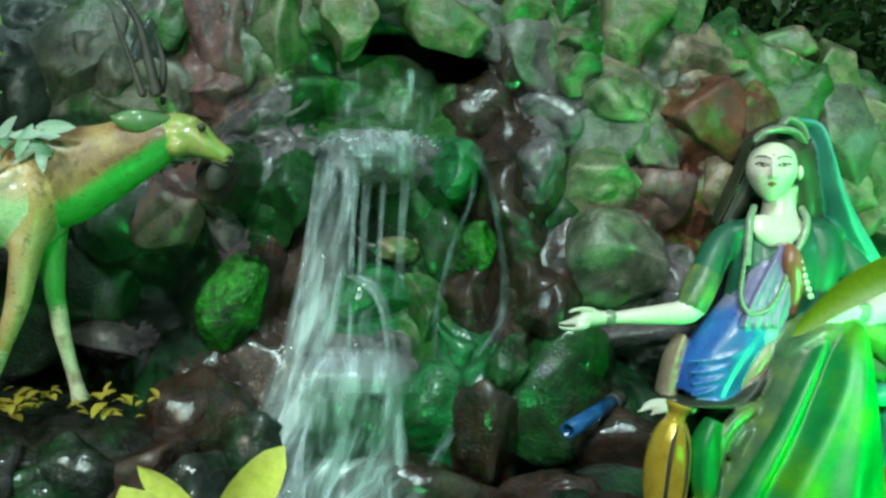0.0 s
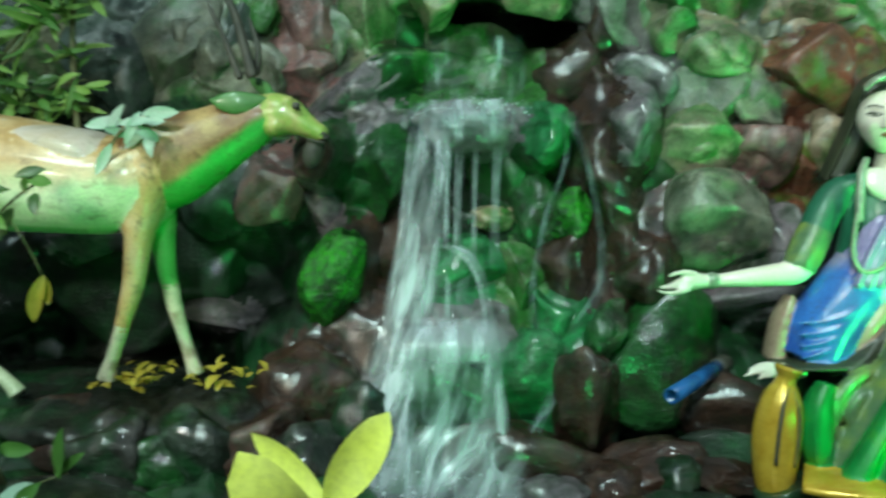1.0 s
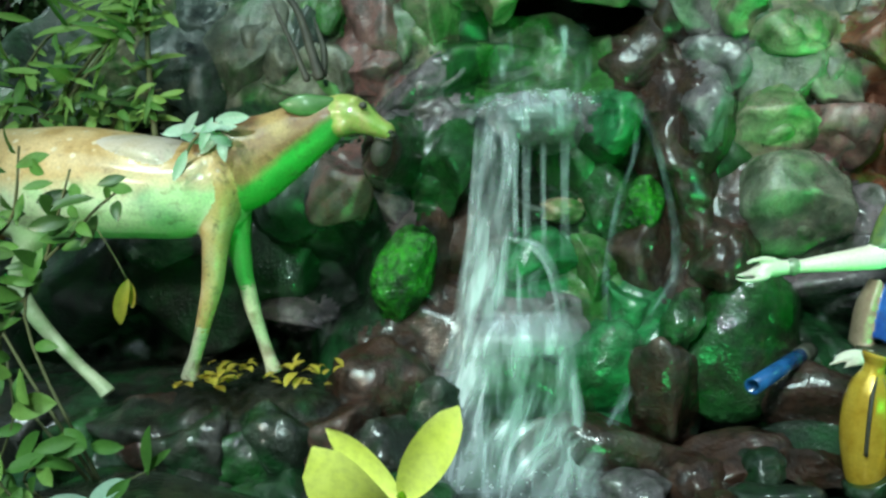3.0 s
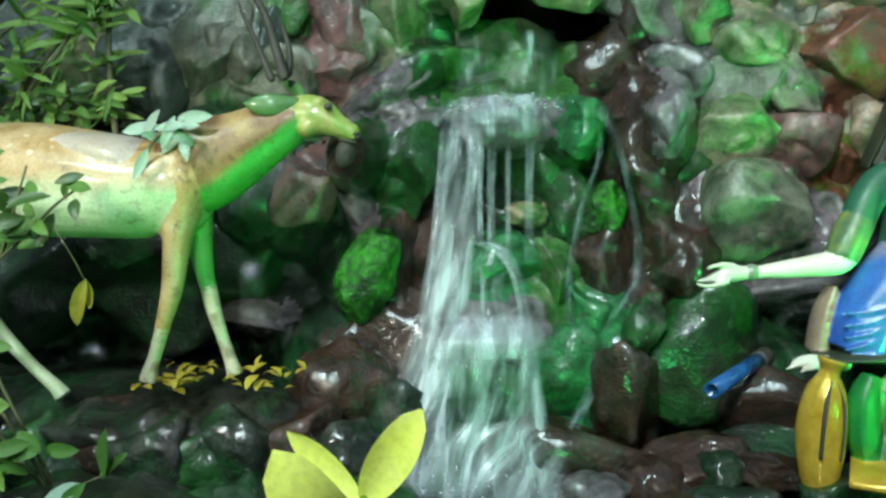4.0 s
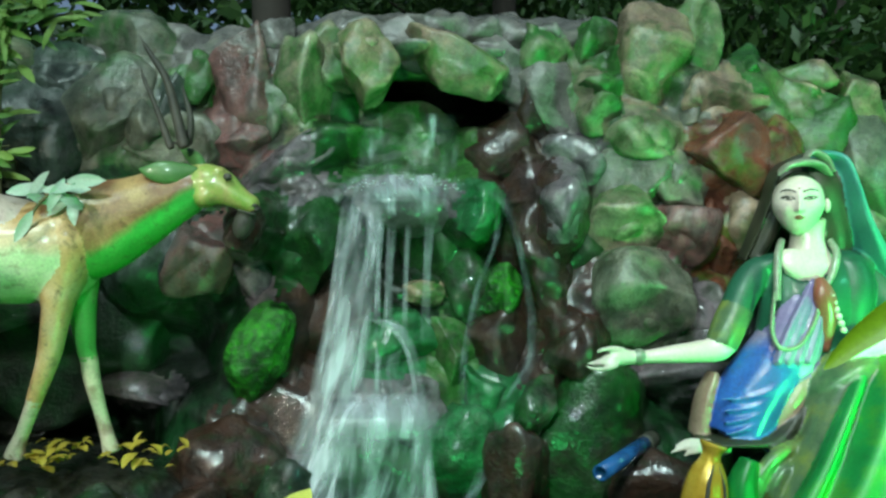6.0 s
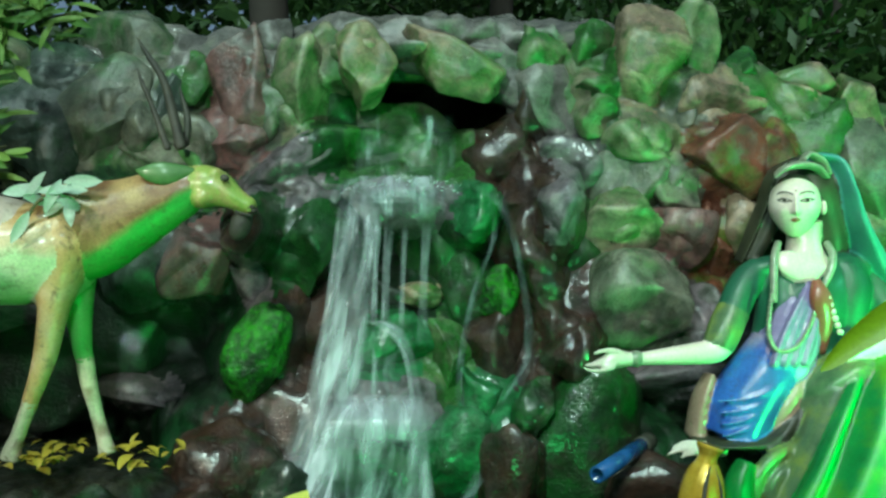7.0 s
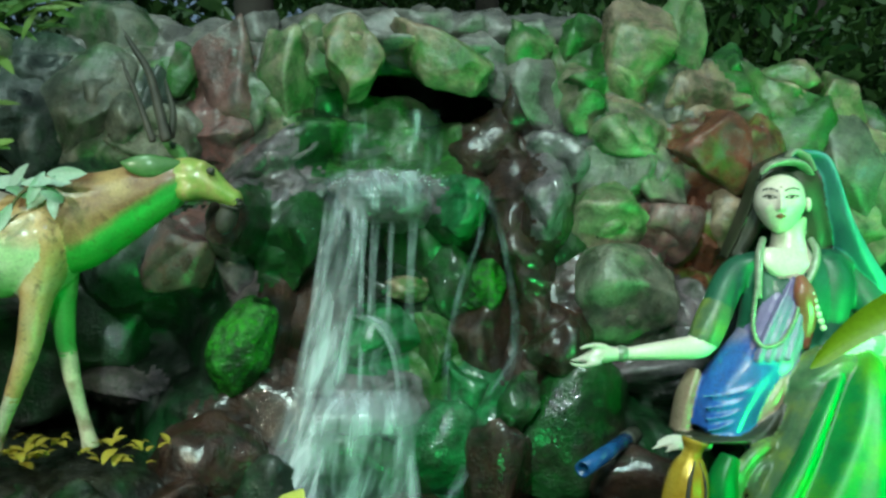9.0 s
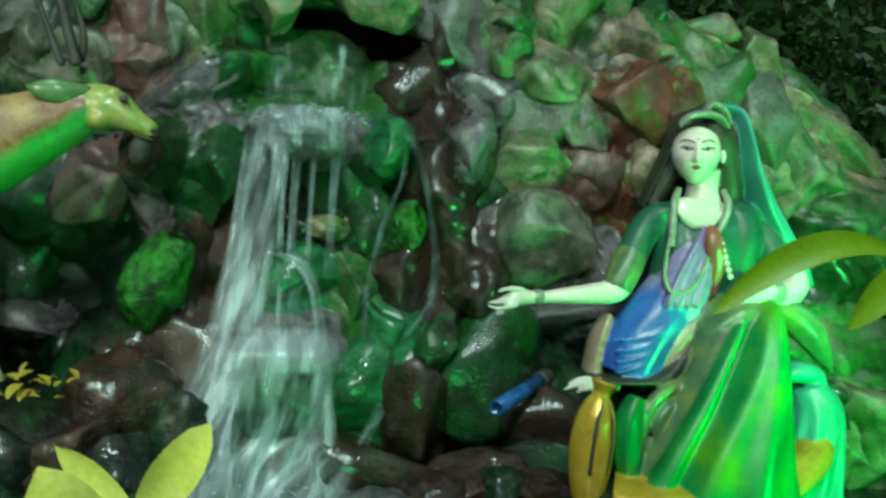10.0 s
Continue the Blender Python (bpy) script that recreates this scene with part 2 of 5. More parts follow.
def water_mat(name, body, thin, streak, broken=0.9, thick=0.52):
    """Falling water: a clear film with white foam streaks along its fall, thinning out at its rims."""
    m, n, l, b = mat(name, 0.2)
    mp, u1, u2 = n.new("ShaderNodeMapping"), n.new("ShaderNodeUVMap"), n.new("ShaderNodeUVMap")
    u1.uv_map, u2.uv_map = "UVMap", "Edge"
    mp.inputs["Scale"].default_value = (streak, broken, 1)
    l.new(u1.outputs["UV"], mp.inputs["Vector"])
    oi, ad = n.new("ShaderNodeObjectInfo"), n.new("ShaderNodeVectorMath")
    sc = n.new("ShaderNodeMath")
    sc.operation, sc.inputs[1].default_value = "MULTIPLY", 31.0
    l.new(oi.outputs["Random"], sc.inputs[0])
    l.new(mp.outputs[0], ad.inputs[0]), l.new(sc.outputs[0], ad.inputs[1])
    a = noise_tex(n, l, ad.outputs[0], 3.0, 5, 0.55, 0.4)
    broad = noise_tex(n, l, u1.outputs["UV"], 5.0, 2, 0.5, 0.5)
    dense = ramp(n, l, mix(n, l, 0.5, a, broad), [(0.36, (0.0,) * 3), (0.50, (thin,) * 3), (0.66, (min(1, thin + thick),) * 3)])
    sep = n.new("ShaderNodeSeparateXYZ")
    l.new(u2.outputs["UV"], sep.inputs[0])
    rim = mix(n, l, 1.0, ramp(n, l, sep.outputs["X"], [(0.0, (0, 0, 0)), (0.3, (1, 1, 1)), (0.7, (1, 1, 1)), (1.0, (0, 0, 0))]),
              ramp(n, l, sep.outputs["Y"], [(0.0, (0, 0, 0)), (0.12, (1, 1, 1)), (0.85, (1, 1, 1)), (1.0, (0, 0, 0))]), "MULTIPLY")
    b.inputs["Base Color"].default_value = (*body, 1)
    tp, ms = n.new("ShaderNodeBsdfTransparent"), n.new("ShaderNodeMixShader")
    l.new(mix(n, l, 1.0, dense, rim, "MULTIPLY"), ms.inputs[0])
    l.new(tp.outputs[0], ms.inputs[1]), l.new(b.outputs[0], ms.inputs[2])
    l.new(ms.outputs[0], n["Material Output"].inputs["Surface"])
    bump(n, l, b, a, 0.4, 0.01)
    return m


WATER = water_mat("falling_water", (0.80, 0.86, 0.93), 0.19, 2.0)
THREAD = water_mat("thin_running_water", (0.66, 0.76, 0.86), 0.06, 3.0, 2.6, 0.3)
FILM = water_mat("thin_water_film", (0.60, 0.76, 0.76), 0.06, 1.8)
POOL, pn, pl, pb = mat("pool_water", 0.06)
pb.inputs["Base Color"].default_value = (0.012, 0.022, 0.014, 1)
pv = pn.new("ShaderNodeTexCoord").outputs["Object"]
bump(pn, pl, pb, noise_tex(pn, pl, pv, 14, 3), 0.35, 0.03)


# ---- mesh helpers ----
from mathutils.bvhtree import BVHTree


def part(name, bm, material, parent=None, label=""):
    me = bpy.data.meshes.new(name)
    bm.normal_update()
    bm.to_mesh(me)
    bm.free()
    for m in material if isinstance(material, (list, tuple)) else [material]:
        me.materials.append(m)
    me.polygons.foreach_set("use_smooth", [True] * len(me.polygons))
    ob = new(name, me)
    if parent:
        under(ob, parent)
    if label:
        ob["label"] = label
    return ob


def empty(name, where, label, category, group="", kind=""):
    ob = new(name)
    ob.empty_display_size = 0.1
    ob.location = where
    return tagged(ob, label, category, group, kind)


def under(ob, parent):
    """Parent ob, keeping its world place."""
    ob.parent = parent
    ob.matrix_parent_inverse = Matrix.Translation(-parent.location)
    return ob


def spline(stations, steps):
    """Catmull-Rom through tuples of numbers."""
    p = [np.array(s, float) for s in stations]
    p = [2 * p[0] - p[1]] + p + [2 * p[-1] - p[-2]]
    out = []
    for i in range(1, len(p) - 2):
        for k in range(steps):
            t = k / steps
            out.append(0.5 * (2 * p[i] + (p[i + 1] - p[i - 1]) * t + (2 * p[i - 1] - 5 * p[i] + 4 * p[i + 1] - p[i + 2]) * t * t
                              + (3 * p[i] - p[i - 1] - 3 * p[i + 1] + p[i + 2]) * t ** 3))
    out.append(p[-2])
    return out


def loft(bm, stations, index=0, seg=20, steps=6, folds=0, amp=0.0, side=(0, 1, 0), rough=0.0):
    """A closed body along stations (x, y, z, half width, half depth), optionally pleated."""
    s = spline(stations, steps)
    rings = []
    for i, q in enumerate(s):
        c = Vector(q[:3])
        a = Vector(s[min(i + 1, len(s) - 1)][:3]) - Vector(s[max(i - 1, 0)][:3])
        a.normalize()
        u = a.cross(Vector(side)).normalized()
        v = u.cross(a).normalized()
        f = i / (len(s) - 1)
        ring = []
        for k in range(seg):
            t = 2 * math.pi * k / seg
            g = 1 + amp * f * (0.7 * math.cos(folds * t + 1.7 * f) + 0.5 * math.cos(int(folds * 0.6) * t + 2.1 - f)) if folds else 1
            w = c + u * (max(q[3], 0.001) * g * math.cos(t)) + v * (max(q[4], 0.001) * g * math.sin(t))
            if rough:
                w += Vector(noise.noise_vector(w * 9)) * rough
            ring.append(bm.verts.new(w))
        rings.append(ring)
    fs = []
    for r0, r1 in zip(rings, rings[1:]):
        for k in range(seg):
            fs.append(bm.faces.new((r0[k], r0[(k + 1) % seg], r1[(k + 1) % seg], r1[k])))
    for ring, c in ((rings[0], s[0]), (rings[-1], s[-1])):
        m = bm.verts.new(c[:3])
        for k in range(seg):
            fs.append(bm.faces.new((ring[k], ring[(k + 1) % seg], m)))
    for f in fs:
        f.material_index = index
    bmesh.ops.recalc_face_normals(bm, faces=fs)


def ball(bm, c, size, index=0, turn=(0, 0, 0), sub=3):
    r = bmesh.ops.create_icosphere(bm, subdivisions=sub, radius=1.0)
    m = pose(*c, *turn) @ Matrix.Diagonal((*size, 1))
    bmesh.ops.transform(bm, matrix=m, verts=r["verts"])
    for f in {f for v in r["verts"] for f in v.link_faces}:
        f.material_index = index


def fuse(bm, voxel, smooth=4):
    """Melts overlapping bodies into one skin; each face keeps the paint of the body nearest to it."""
    me = bpy.data.meshes.new("raw")
    bm.to_mesh(me)
    bm.faces.ensure_lookup_table()
    paints = [f.material_index for f in bm.faces]
    tree_of = BVHTree.FromBMesh(bm)
    tmp = new("raw", me)
    rm = tmp.modifiers.new("skin", "REMESH")
    rm.mode, rm.voxel_size = "VOXEL", voxel
    done = tmp.evaluated_get(bpy.context.evaluated_depsgraph_get())
    out = bmesh.new()
    out.from_mesh(done.to_mesh())
    bpy.data.objects.remove(tmp)
    bm.free()
    for _ in range(smooth):
        bmesh.ops.smooth_vert(out, verts=out.verts[:], factor=0.5, use_axis_x=True, use_axis_y=True, use_axis_z=True)
    for f in out.faces:
        f.material_index = paints[tree_of.find_nearest(f.calc_center_median())[2]]
    return out


_b = bmesh.new()
bmesh.ops.create_icosphere(_b, subdivisions=4, radius=1.0)
_b.verts.index_update()
ICO = np.array([v.co for v in _b.verts])
ICO_FACES = [[v.index for v in f.verts] for f in _b.faces]
_b.free()


def boulder_mesh(name, w, d, h, turn, rng, facets=9, rough=0.05):
    """A lump worn from flat faces: a sphere cut by random planes, then weathered."""
    v = ICO.copy()
    for _ in range(facets):
        nrm = rng.normal(size=3)
        nrm /= np.linalg.norm(nrm)
        off = rng.uniform(0.42, 0.80)
        over = np.maximum(v @ nrm - off, 0)
        v -= np.outer(over * over / (over + 0.03) * 0.97, nrm)
    o = Vector(rng.uniform(-50, 50, 3))
    k = np.array([noise.noise(Vector(p) * 1.5 + o) * 0.17 + noise.noise(Vector(p) * 4 + o) * rough * 1.5 + abs(noise.noise(Vector(p) * 11 + o)) * rough * 0.4 for p in v])
    v *= (1 + k)[:, None]
    v -= (v.max(0) + v.min(0)) / 2
    v /= (v.max(0) - v.min(0))
    v *= (w, d, h)
    c, s = math.cos(turn), math.sin(turn)
    v = v @ np.array([[c, 0, -s], [0, 1, 0], [s, 0, c]])
    me = bpy.data.meshes.new(name)
    me.from_pydata(v.tolist(), [], ICO_FACES)
    me.polygons.foreach_set("use_smooth", [True] * len(me.polygons))
    return me


# ---- ground, pool ----
def ground_sheet():
    bm = bmesh.new()
    bmesh.ops.create_grid(bm, x_segments=120, y_segments=120, size=1.0)
    for v in bm.verts:
        s = 6 * v.co.x + 394 * v.co.x ** 5, 6 * v.co.y + 394 * v.co.y ** 5
        near = max(0.0, 1 - (s[0] ** 2 + (s[1] - 2) ** 2) / 160)
        v.co = (s[0], s[1] + 2, 0.05 * noise.noise(Vector((s[0], s[1], 0)) * 0.9) * near)
    return tagged(part("ground", bm, SOIL), "damp dark soil round the grotto pool", "ground", kind="structure")


ground_sheet()


def pool():
    bm = bmesh.new()
    bmesh.ops.create_grid(bm, x_segments=60, y_segments=40, size=1.0)
    for v in bm.verts:
        v.co = (v.co.x * 3.0, 2.4 + v.co.y * 1.0, 0.52 + 0.006 * noise.noise(v.co * 14))
    tagged(part("water", bm, POOL), "dark rippled pool water under the rock wall", "water", kind="structure")
    bm = bmesh.new()
    for c, d in (((0, 1.32, 0.31), (6.3, 0.15, 0.64)), ((-3.08, 2.4, 0.31), (0.15, 2.0, 0.64)), ((3.08, 2.4, 0.31), (0.15, 2.0, 0.64))):
        r = bmesh.ops.create_cube(bm, size=1.0)
        bmesh.ops.transform(bm, matrix=Matrix.Translation(c) @ Matrix.Diagonal((*d, 1)), verts=r["verts"])
    bmesh.ops.bevel(bm, geom=bm.edges[:], offset=0.02, segments=3, affect="EDGES")
    tagged(part("basin_wall", bm, CEMENT), "low cement wall round the pool", "wall", kind="structure")


pool()

# ---- rock wall ----
wall = empty("rock_wall", (0, 3, 0), "artificial grotto wall of painted cement boulders", "rock wall", kind="structure")
PLACED, PAINTS = [], []
wrng = np.random.default_rng(7)


def boulder(x, y, z, w, h, material, turn=0, depth=0, label="", facets=9, rough=0.05):
    w, h = 1.13 * w, 1.13 * h
    d = depth or 0.62 * min(w, h) + 0.1
    rough *= 0.75
    if material in (BROWN, DARK, DGREEN, PURPLE, WETGREEN):
        facets, rough = min(facets, 5), rough * 0.7  # washed round by the water
    PAINTS.append(material)
    PLACED.append((x, y, z, w, h, d, math.cos(radians(turn)), math.sin(radians(turn))))
    ob = new("boulder", boulder_mesh("boulder", w, d, h, radians(turn), wrng, facets, rough))
    ob.data.materials.append(material)
    ob.location = (x, y, z)
    under(ob, wall)
    if label:
        ob["label"] = label
    return ob


# crest, from the slate boulders beside the deer to the slab beyond the seated figure
boulder(-1.593, 3.050, 2.020, 0.480, 0.459, OLIVE, 10)
boulder(-1.916, 3.100, 1.944, 0.552, 0.552, SLATE)
boulder(-2.213, 3.100, 1.732, 0.552, 0.636, GREY)
boulder(-1.319, 2.950, 1.973, 0.353, 0.474, SLATE, 12, label="large slate-grey boulder with a dark crack")
boulder(-1.147, 2.950, 1.963, 0.262, 0.434, GREY, 28)
boulder(-1.099, 3.100, 2.209, 0.424, 0.318, GREY, -8)
boulder(-0.824, 3.100, 2.198, 0.297, 0.202, CEMENT)
boulder(-0.826, 2.980, 2.100, 0.173, 0.194, GREEN)
boulder(-0.657, 2.950, 2.084, 0.232, 0.373, PINK, 0, label="rough pinkish boulder")
boulder(-0.612, 3.050, 2.208, 0.230, 0.230, CEMENT)
boulder(-0.686, 2.920, 1.888, 0.260, 0.200, PINK, 20)
boulder(-0.999, 2.900, 1.935, 0.149, 0.189, GREY)
boulder(-0.909, 2.930, 1.979, 0.120, 0.241, SLATE, 10)
boulder(-0.895, 2.950, 1.858, 0.404, 0.222, GREY)
boulder(-0.572, 2.950, 1.973, 0.182, 0.242, GREY, -10)
boulder(-0.484, 2.850, 1.791, 0.341, 0.121, PURPLE, -36, label="slanting purple-grey slab")
boulder(-0.446, 2.920, 2.038, 0.210, 0.380, OLIVE, 8)
boulder(-0.335, 3.000, 2.186, 0.226, 0.246, OLIVE)
boulder(-0.358, 3.050, 1.916, 0.177, 0.397, DGREEN)
boulder(-0.208, 2.880, 2.139, 0.187, 0.266, TAN, -5, label="tan and green boulder over the cave mouth")
boulder(0.062, 2.860, 2.140, 0.362, 0.186, TAN, 24, label="tan and green boulder over the cave mouth")
boulder(-0.064, 2.980, 2.232, 0.245, 0.184, CEMENT)
boulder(-0.302, 3.080, 2.267, 0.400, 0.148, CEMENT)
boulder(0.036, 3.120, 2.297, 0.705, 0.124, CEMENT, 2)
boulder(0.375, 3.100, 2.272, 0.509, 0.159, CEMENT, 2)
boulder(0.279, 2.980, 2.130, 0.306, 0.184, CEMENT, 35)
boulder(0.407, 2.950, 2.205, 0.192, 0.202, OLIVE)
boulder(0.591, 2.960, 2.197, 0.162, 0.223, GREEN)
boulder(0.400, 2.950, 2.003, 0.222, 0.343, CEMENT, -15)
boulder(0.518, 2.950, 2.064, 0.182, 0.303, OLIVE)
boulder(0.766, 2.880, 2.159, 0.227, 0.374, TAN, 3, label="tall tan boulder with a green foot")
boulder(0.926, 2.930, 2.230, 0.170, 0.271, OLIVE)
boulder(0.569, 2.850, 2.054, 0.146, 0.098, GREEN, 10)
boulder(0.572, 2.820, 1.952, 0.145, 0.135, GREEN)
boulder(0.731, 2.800, 1.885, 0.259, 0.172, OLIVE, 14)
boulder(0.876, 2.900, 2.024, 0.218, 0.218, GREY)
boulder(0.999, 2.880, 2.030, 0.315, 0.197, TAN, -6)
boulder(0.984, 2.800, 1.815, 0.268, 0.268, RED, 5, label="red-brown and green boulder")
boulder(1.160, 2.980, 2.100, 0.235, 0.265, GREEN, 18)
boulder(1.366, 2.950, 2.094, 0.273, 0.141, TAN, -4)
boulder(1.166, 2.800, 1.795, 0.182, 0.287, RED, -8, label="red-brown boulder", facets=5)
boulder(1.342, 2.920, 1.928, 0.300, 0.260, GREEN, 10)
boulder(1.538, 2.950, 1.993, 0.242, 0.222, TAN, 40)
boulder(1.720, 2.900, 1.796, 0.655, 0.159, TAN, 40, label="long tan slab sloping down the side")
boulder(1.542, 2.900, 1.776, 0.337, 0.337, GREY, 20)
boulder(1.407, 2.950, 1.720, 0.303, 0.323, OLIVE)
boulder(1.652, 2.850, 1.576, 0.371, 0.293, OLIVE, 25)
boulder(1.872, 2.800, 1.345, 0.422, 0.383, GREEN, 20)
boulder(1.690, 2.950, 1.296, 0.444, 0.404, DGREEN)
boulder(1.796, 2.800, 1.000, 0.460, 0.364, GREEN)
boulder(1.672, 2.850, 0.796, 0.390, 0.351, DGREEN)
boulder(1.861, 2.700, 0.685, 0.443, 0.443, OLIVE)
# under the crest on the right
boulder(0.491, 2.850, 1.801, 0.215, 0.176, PURPLE, 20)
boulder(0.686, 2.850, 1.732, 0.293, 0.254, GREY, 10)
boulder(0.645, 2.800, 1.594, 0.249, 0.249, OLIVE)
boulder(0.833, 2.820, 1.711, 0.164, 0.270, GREY, -22)
boulder(0.846, 2.780, 1.552, 0.219, 0.190, PINK, 8, label="pink boulder")
boulder(1.065, 2.820, 1.605, 0.193, 0.203, TAN, 30)
boulder(0.988, 2.850, 1.537, 0.117, 0.293, RED, -15)
boulder(0.426, 2.720, 1.601, 0.149, 0.270, PURPLE, 12, label="oval purple-brown boulder, wet and speckled", facets=4, rough=0.08)
boulder(0.540, 2.850, 1.518, 0.176, 0.293, DGREEN)
boulder(0.690, 2.750, 1.329, 0.311, 0.329, GREY, -12, label="large grey boulder with tan and green patches")
boulder(0.530, 2.800, 1.326, 0.249, 0.268, BROWN)
boulder(0.917, 2.800, 1.268, 0.182, 0.230, PURPLE, 15)
boulder(1.023, 2.950, 1.418, 0.242, 0.202, RED)
boulder(0.847, 2.800, 1.067, 0.345, 0.153, PURPLE, -5)
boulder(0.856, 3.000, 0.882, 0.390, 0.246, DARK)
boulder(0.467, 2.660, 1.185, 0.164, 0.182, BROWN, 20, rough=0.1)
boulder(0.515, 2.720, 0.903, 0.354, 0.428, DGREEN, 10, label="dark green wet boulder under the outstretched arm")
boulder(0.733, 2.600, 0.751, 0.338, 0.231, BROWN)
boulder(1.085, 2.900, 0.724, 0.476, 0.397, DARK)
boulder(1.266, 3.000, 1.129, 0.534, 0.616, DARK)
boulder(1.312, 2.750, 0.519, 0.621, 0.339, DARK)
# cave, its green back wall and the brown arch beside it
boulder(-0.080, 3.040, 1.856, 0.603, 0.333, GREEN, 0, 0.22, "mossy green back wall under the cave roof", facets=5)
boulder(-0.198, 3.100, 1.827, 0.233, 0.318, GREEN)
boulder(0.244, 2.930, 1.843, 0.261, 0.281, BROWN, 10, rough=0.08)
boulder(0.372, 2.920, 1.960, 0.140, 0.200, BROWN, 20)
boulder(0.361, 2.900, 1.717, 0.139, 0.377, BROWN, -12)
# waterfall face
boulder(-0.076, 2.880, 1.646, 0.394, 0.197, PURPLE, 0, rough=0.1, label="wet purple-grey lip of the waterfall")
boulder(0.151, 2.800, 1.629, 0.182, 0.201, WETGREEN, 0, rough=0.09, label="wet bright green boulder")
boulder(0.309, 2.880, 1.518, 0.158, 0.355, BROWN, 5, rough=0.09)
boulder(-0.454, 2.820, 1.527, 0.309, 0.347, DGREEN, 15, rough=0.08)
boulder(-0.416, 2.850, 1.674, 0.215, 0.137, PURPLE, -25, rough=0.1)
boulder(-0.364, 2.900, 1.260, 0.298, 0.337, BROWN)
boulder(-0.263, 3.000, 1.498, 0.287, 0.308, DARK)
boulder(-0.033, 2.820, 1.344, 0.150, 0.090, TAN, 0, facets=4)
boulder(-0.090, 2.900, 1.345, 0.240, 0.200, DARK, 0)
boulder(0.034, 2.950, 1.478, 0.262, 0.242, DGREEN)
boulder(-0.120, 2.760, 1.177, 0.283, 0.227, WETGREEN, 0, rough=0.08)
boulder(0.060, 2.780, 1.118, 0.181, 0.285, GREEN, -6)
boulder(0.131, 2.880, 1.341, 0.177, 0.296, DGREEN)
boulder(0.245, 2.780, 1.356, 0.114, 0.171, MOSS, 25)
boulder(0.233, 2.800, 1.201, 0.201, 0.287, BROWN, -10, rough=0.1)
boulder(0.219, 2.740, 1.011, 0.244, 0.206, WETGREEN, 12, rough=0.1)
boulder(-0.170, 2.660, 0.980, 0.400, 0.191, PURPLE, -6, rough=0.1, label="wet ledge in the middle of the waterfall")
boulder(-0.175, 2.740, 0.729, 0.450, 0.375, DGREEN)
boulder(0.096, 2.700, 0.796, 0.277, 0.370, WETGREEN)
boulder(0.423, 2.850, 1.381, 0.215, 0.371, BROWN, 5, rough=0.09)
boulder(0.361, 2.750, 1.047, 0.169, 0.339, BROWN, 25, rough=0.1)
boulder(0.326, 2.620, 0.996, 0.108, 0.215, DGREEN, 28, rough=0.12)
boulder(0.261, 2.600, 0.769, 0.196, 0.356, BROWN, 6, rough=0.13)
boulder(0.116, 2.550, 0.556, 0.576, 0.297, BROWN, 8, rough=0.12)
boulder(-0.291, 2.600, 0.502, 0.641, 0.285, DGREEN, rough=0.1)
boulder(0.439, 2.500, 0.540, 0.445, 0.257, BROWN, -8, rough=0.14)
boulder(0.765, 2.500, 0.608, 0.479, 0.188, DARK, 4, rough=0.12)
# rocks behind and beside the deer
boulder(-0.763, 2.850, 1.455, 0.244, 0.244, PINK, 10, label="red-brown and grey boulder behind the deer's neck")
boulder(-0.939, 2.900, 1.439, 0.397, 0.298, SLATE)
boulder(-1.197, 3.000, 1.580, 0.452, 0.370, SLATE)
boulder(-0.705, 3.000, 1.252, 0.226, 0.452, DARK)
boulder(-0.553, 2.700, 1.162, 0.185, 0.315, MOSS, 24, 0.26, "boulder under bright green moss", facets=2, rough=0.07)
boulder(-0.595, 2.820, 1.383, 0.116, 0.270, PURPLE, -20)
boulder(-0.996, 2.950, 0.994, 0.343, 0.121, PURPLE, 4)
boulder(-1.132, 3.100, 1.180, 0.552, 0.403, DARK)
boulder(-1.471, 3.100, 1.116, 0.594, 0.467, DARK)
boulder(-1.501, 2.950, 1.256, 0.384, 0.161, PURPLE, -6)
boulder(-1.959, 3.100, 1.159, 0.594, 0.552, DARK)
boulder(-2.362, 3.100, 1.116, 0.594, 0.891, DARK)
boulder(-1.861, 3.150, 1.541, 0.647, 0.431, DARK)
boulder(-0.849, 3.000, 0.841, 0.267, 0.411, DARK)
boulder(-0.475, 2.740, 0.964, 0.281, 0.309, BROWN, 10, rough=0.1)
boulder(-0.634, 2.620, 0.781, 0.341, 0.341, BROWN, 15, rough=0.11, label="wet brown boulder with water drops")
boulder(-0.447, 2.580, 0.686, 0.247, 0.318, DARK, 10, rough=0.12)
boulder(-0.588, 2.500, 0.540, 0.479, 0.257, DARK, rough=0.12)


def ledge():
    """The flat wet shelf that the deer stands on."""
    bm = bmesh.new()
    loft(bm, [(-2.207, 2.680, 0.746, 0.092, 0.385), (-1.804, 2.680, 0.761, 0.088, 0.403), (-1.426, 2.660, 0.756, 0.095, 0.400), (-1.099, 2.660, 0.748, 0.098, 0.391), (-0.887, 2.680, 0.746, 0.088, 0.348), (-0.770, 2.720, 0.744, 0.045, 0.223)], 0, 40, 12, rough=0.035)
    cut = 0.868
    for v in bm.verts:
        if v.co.z > cut:
            v.co.z = cut + 0.15 * (v.co.z - cut) + 0.012 * noise.noise(v.co * 11)
    return part("ledge", bm, LEDGE, wall, "flat wet dark ledge")


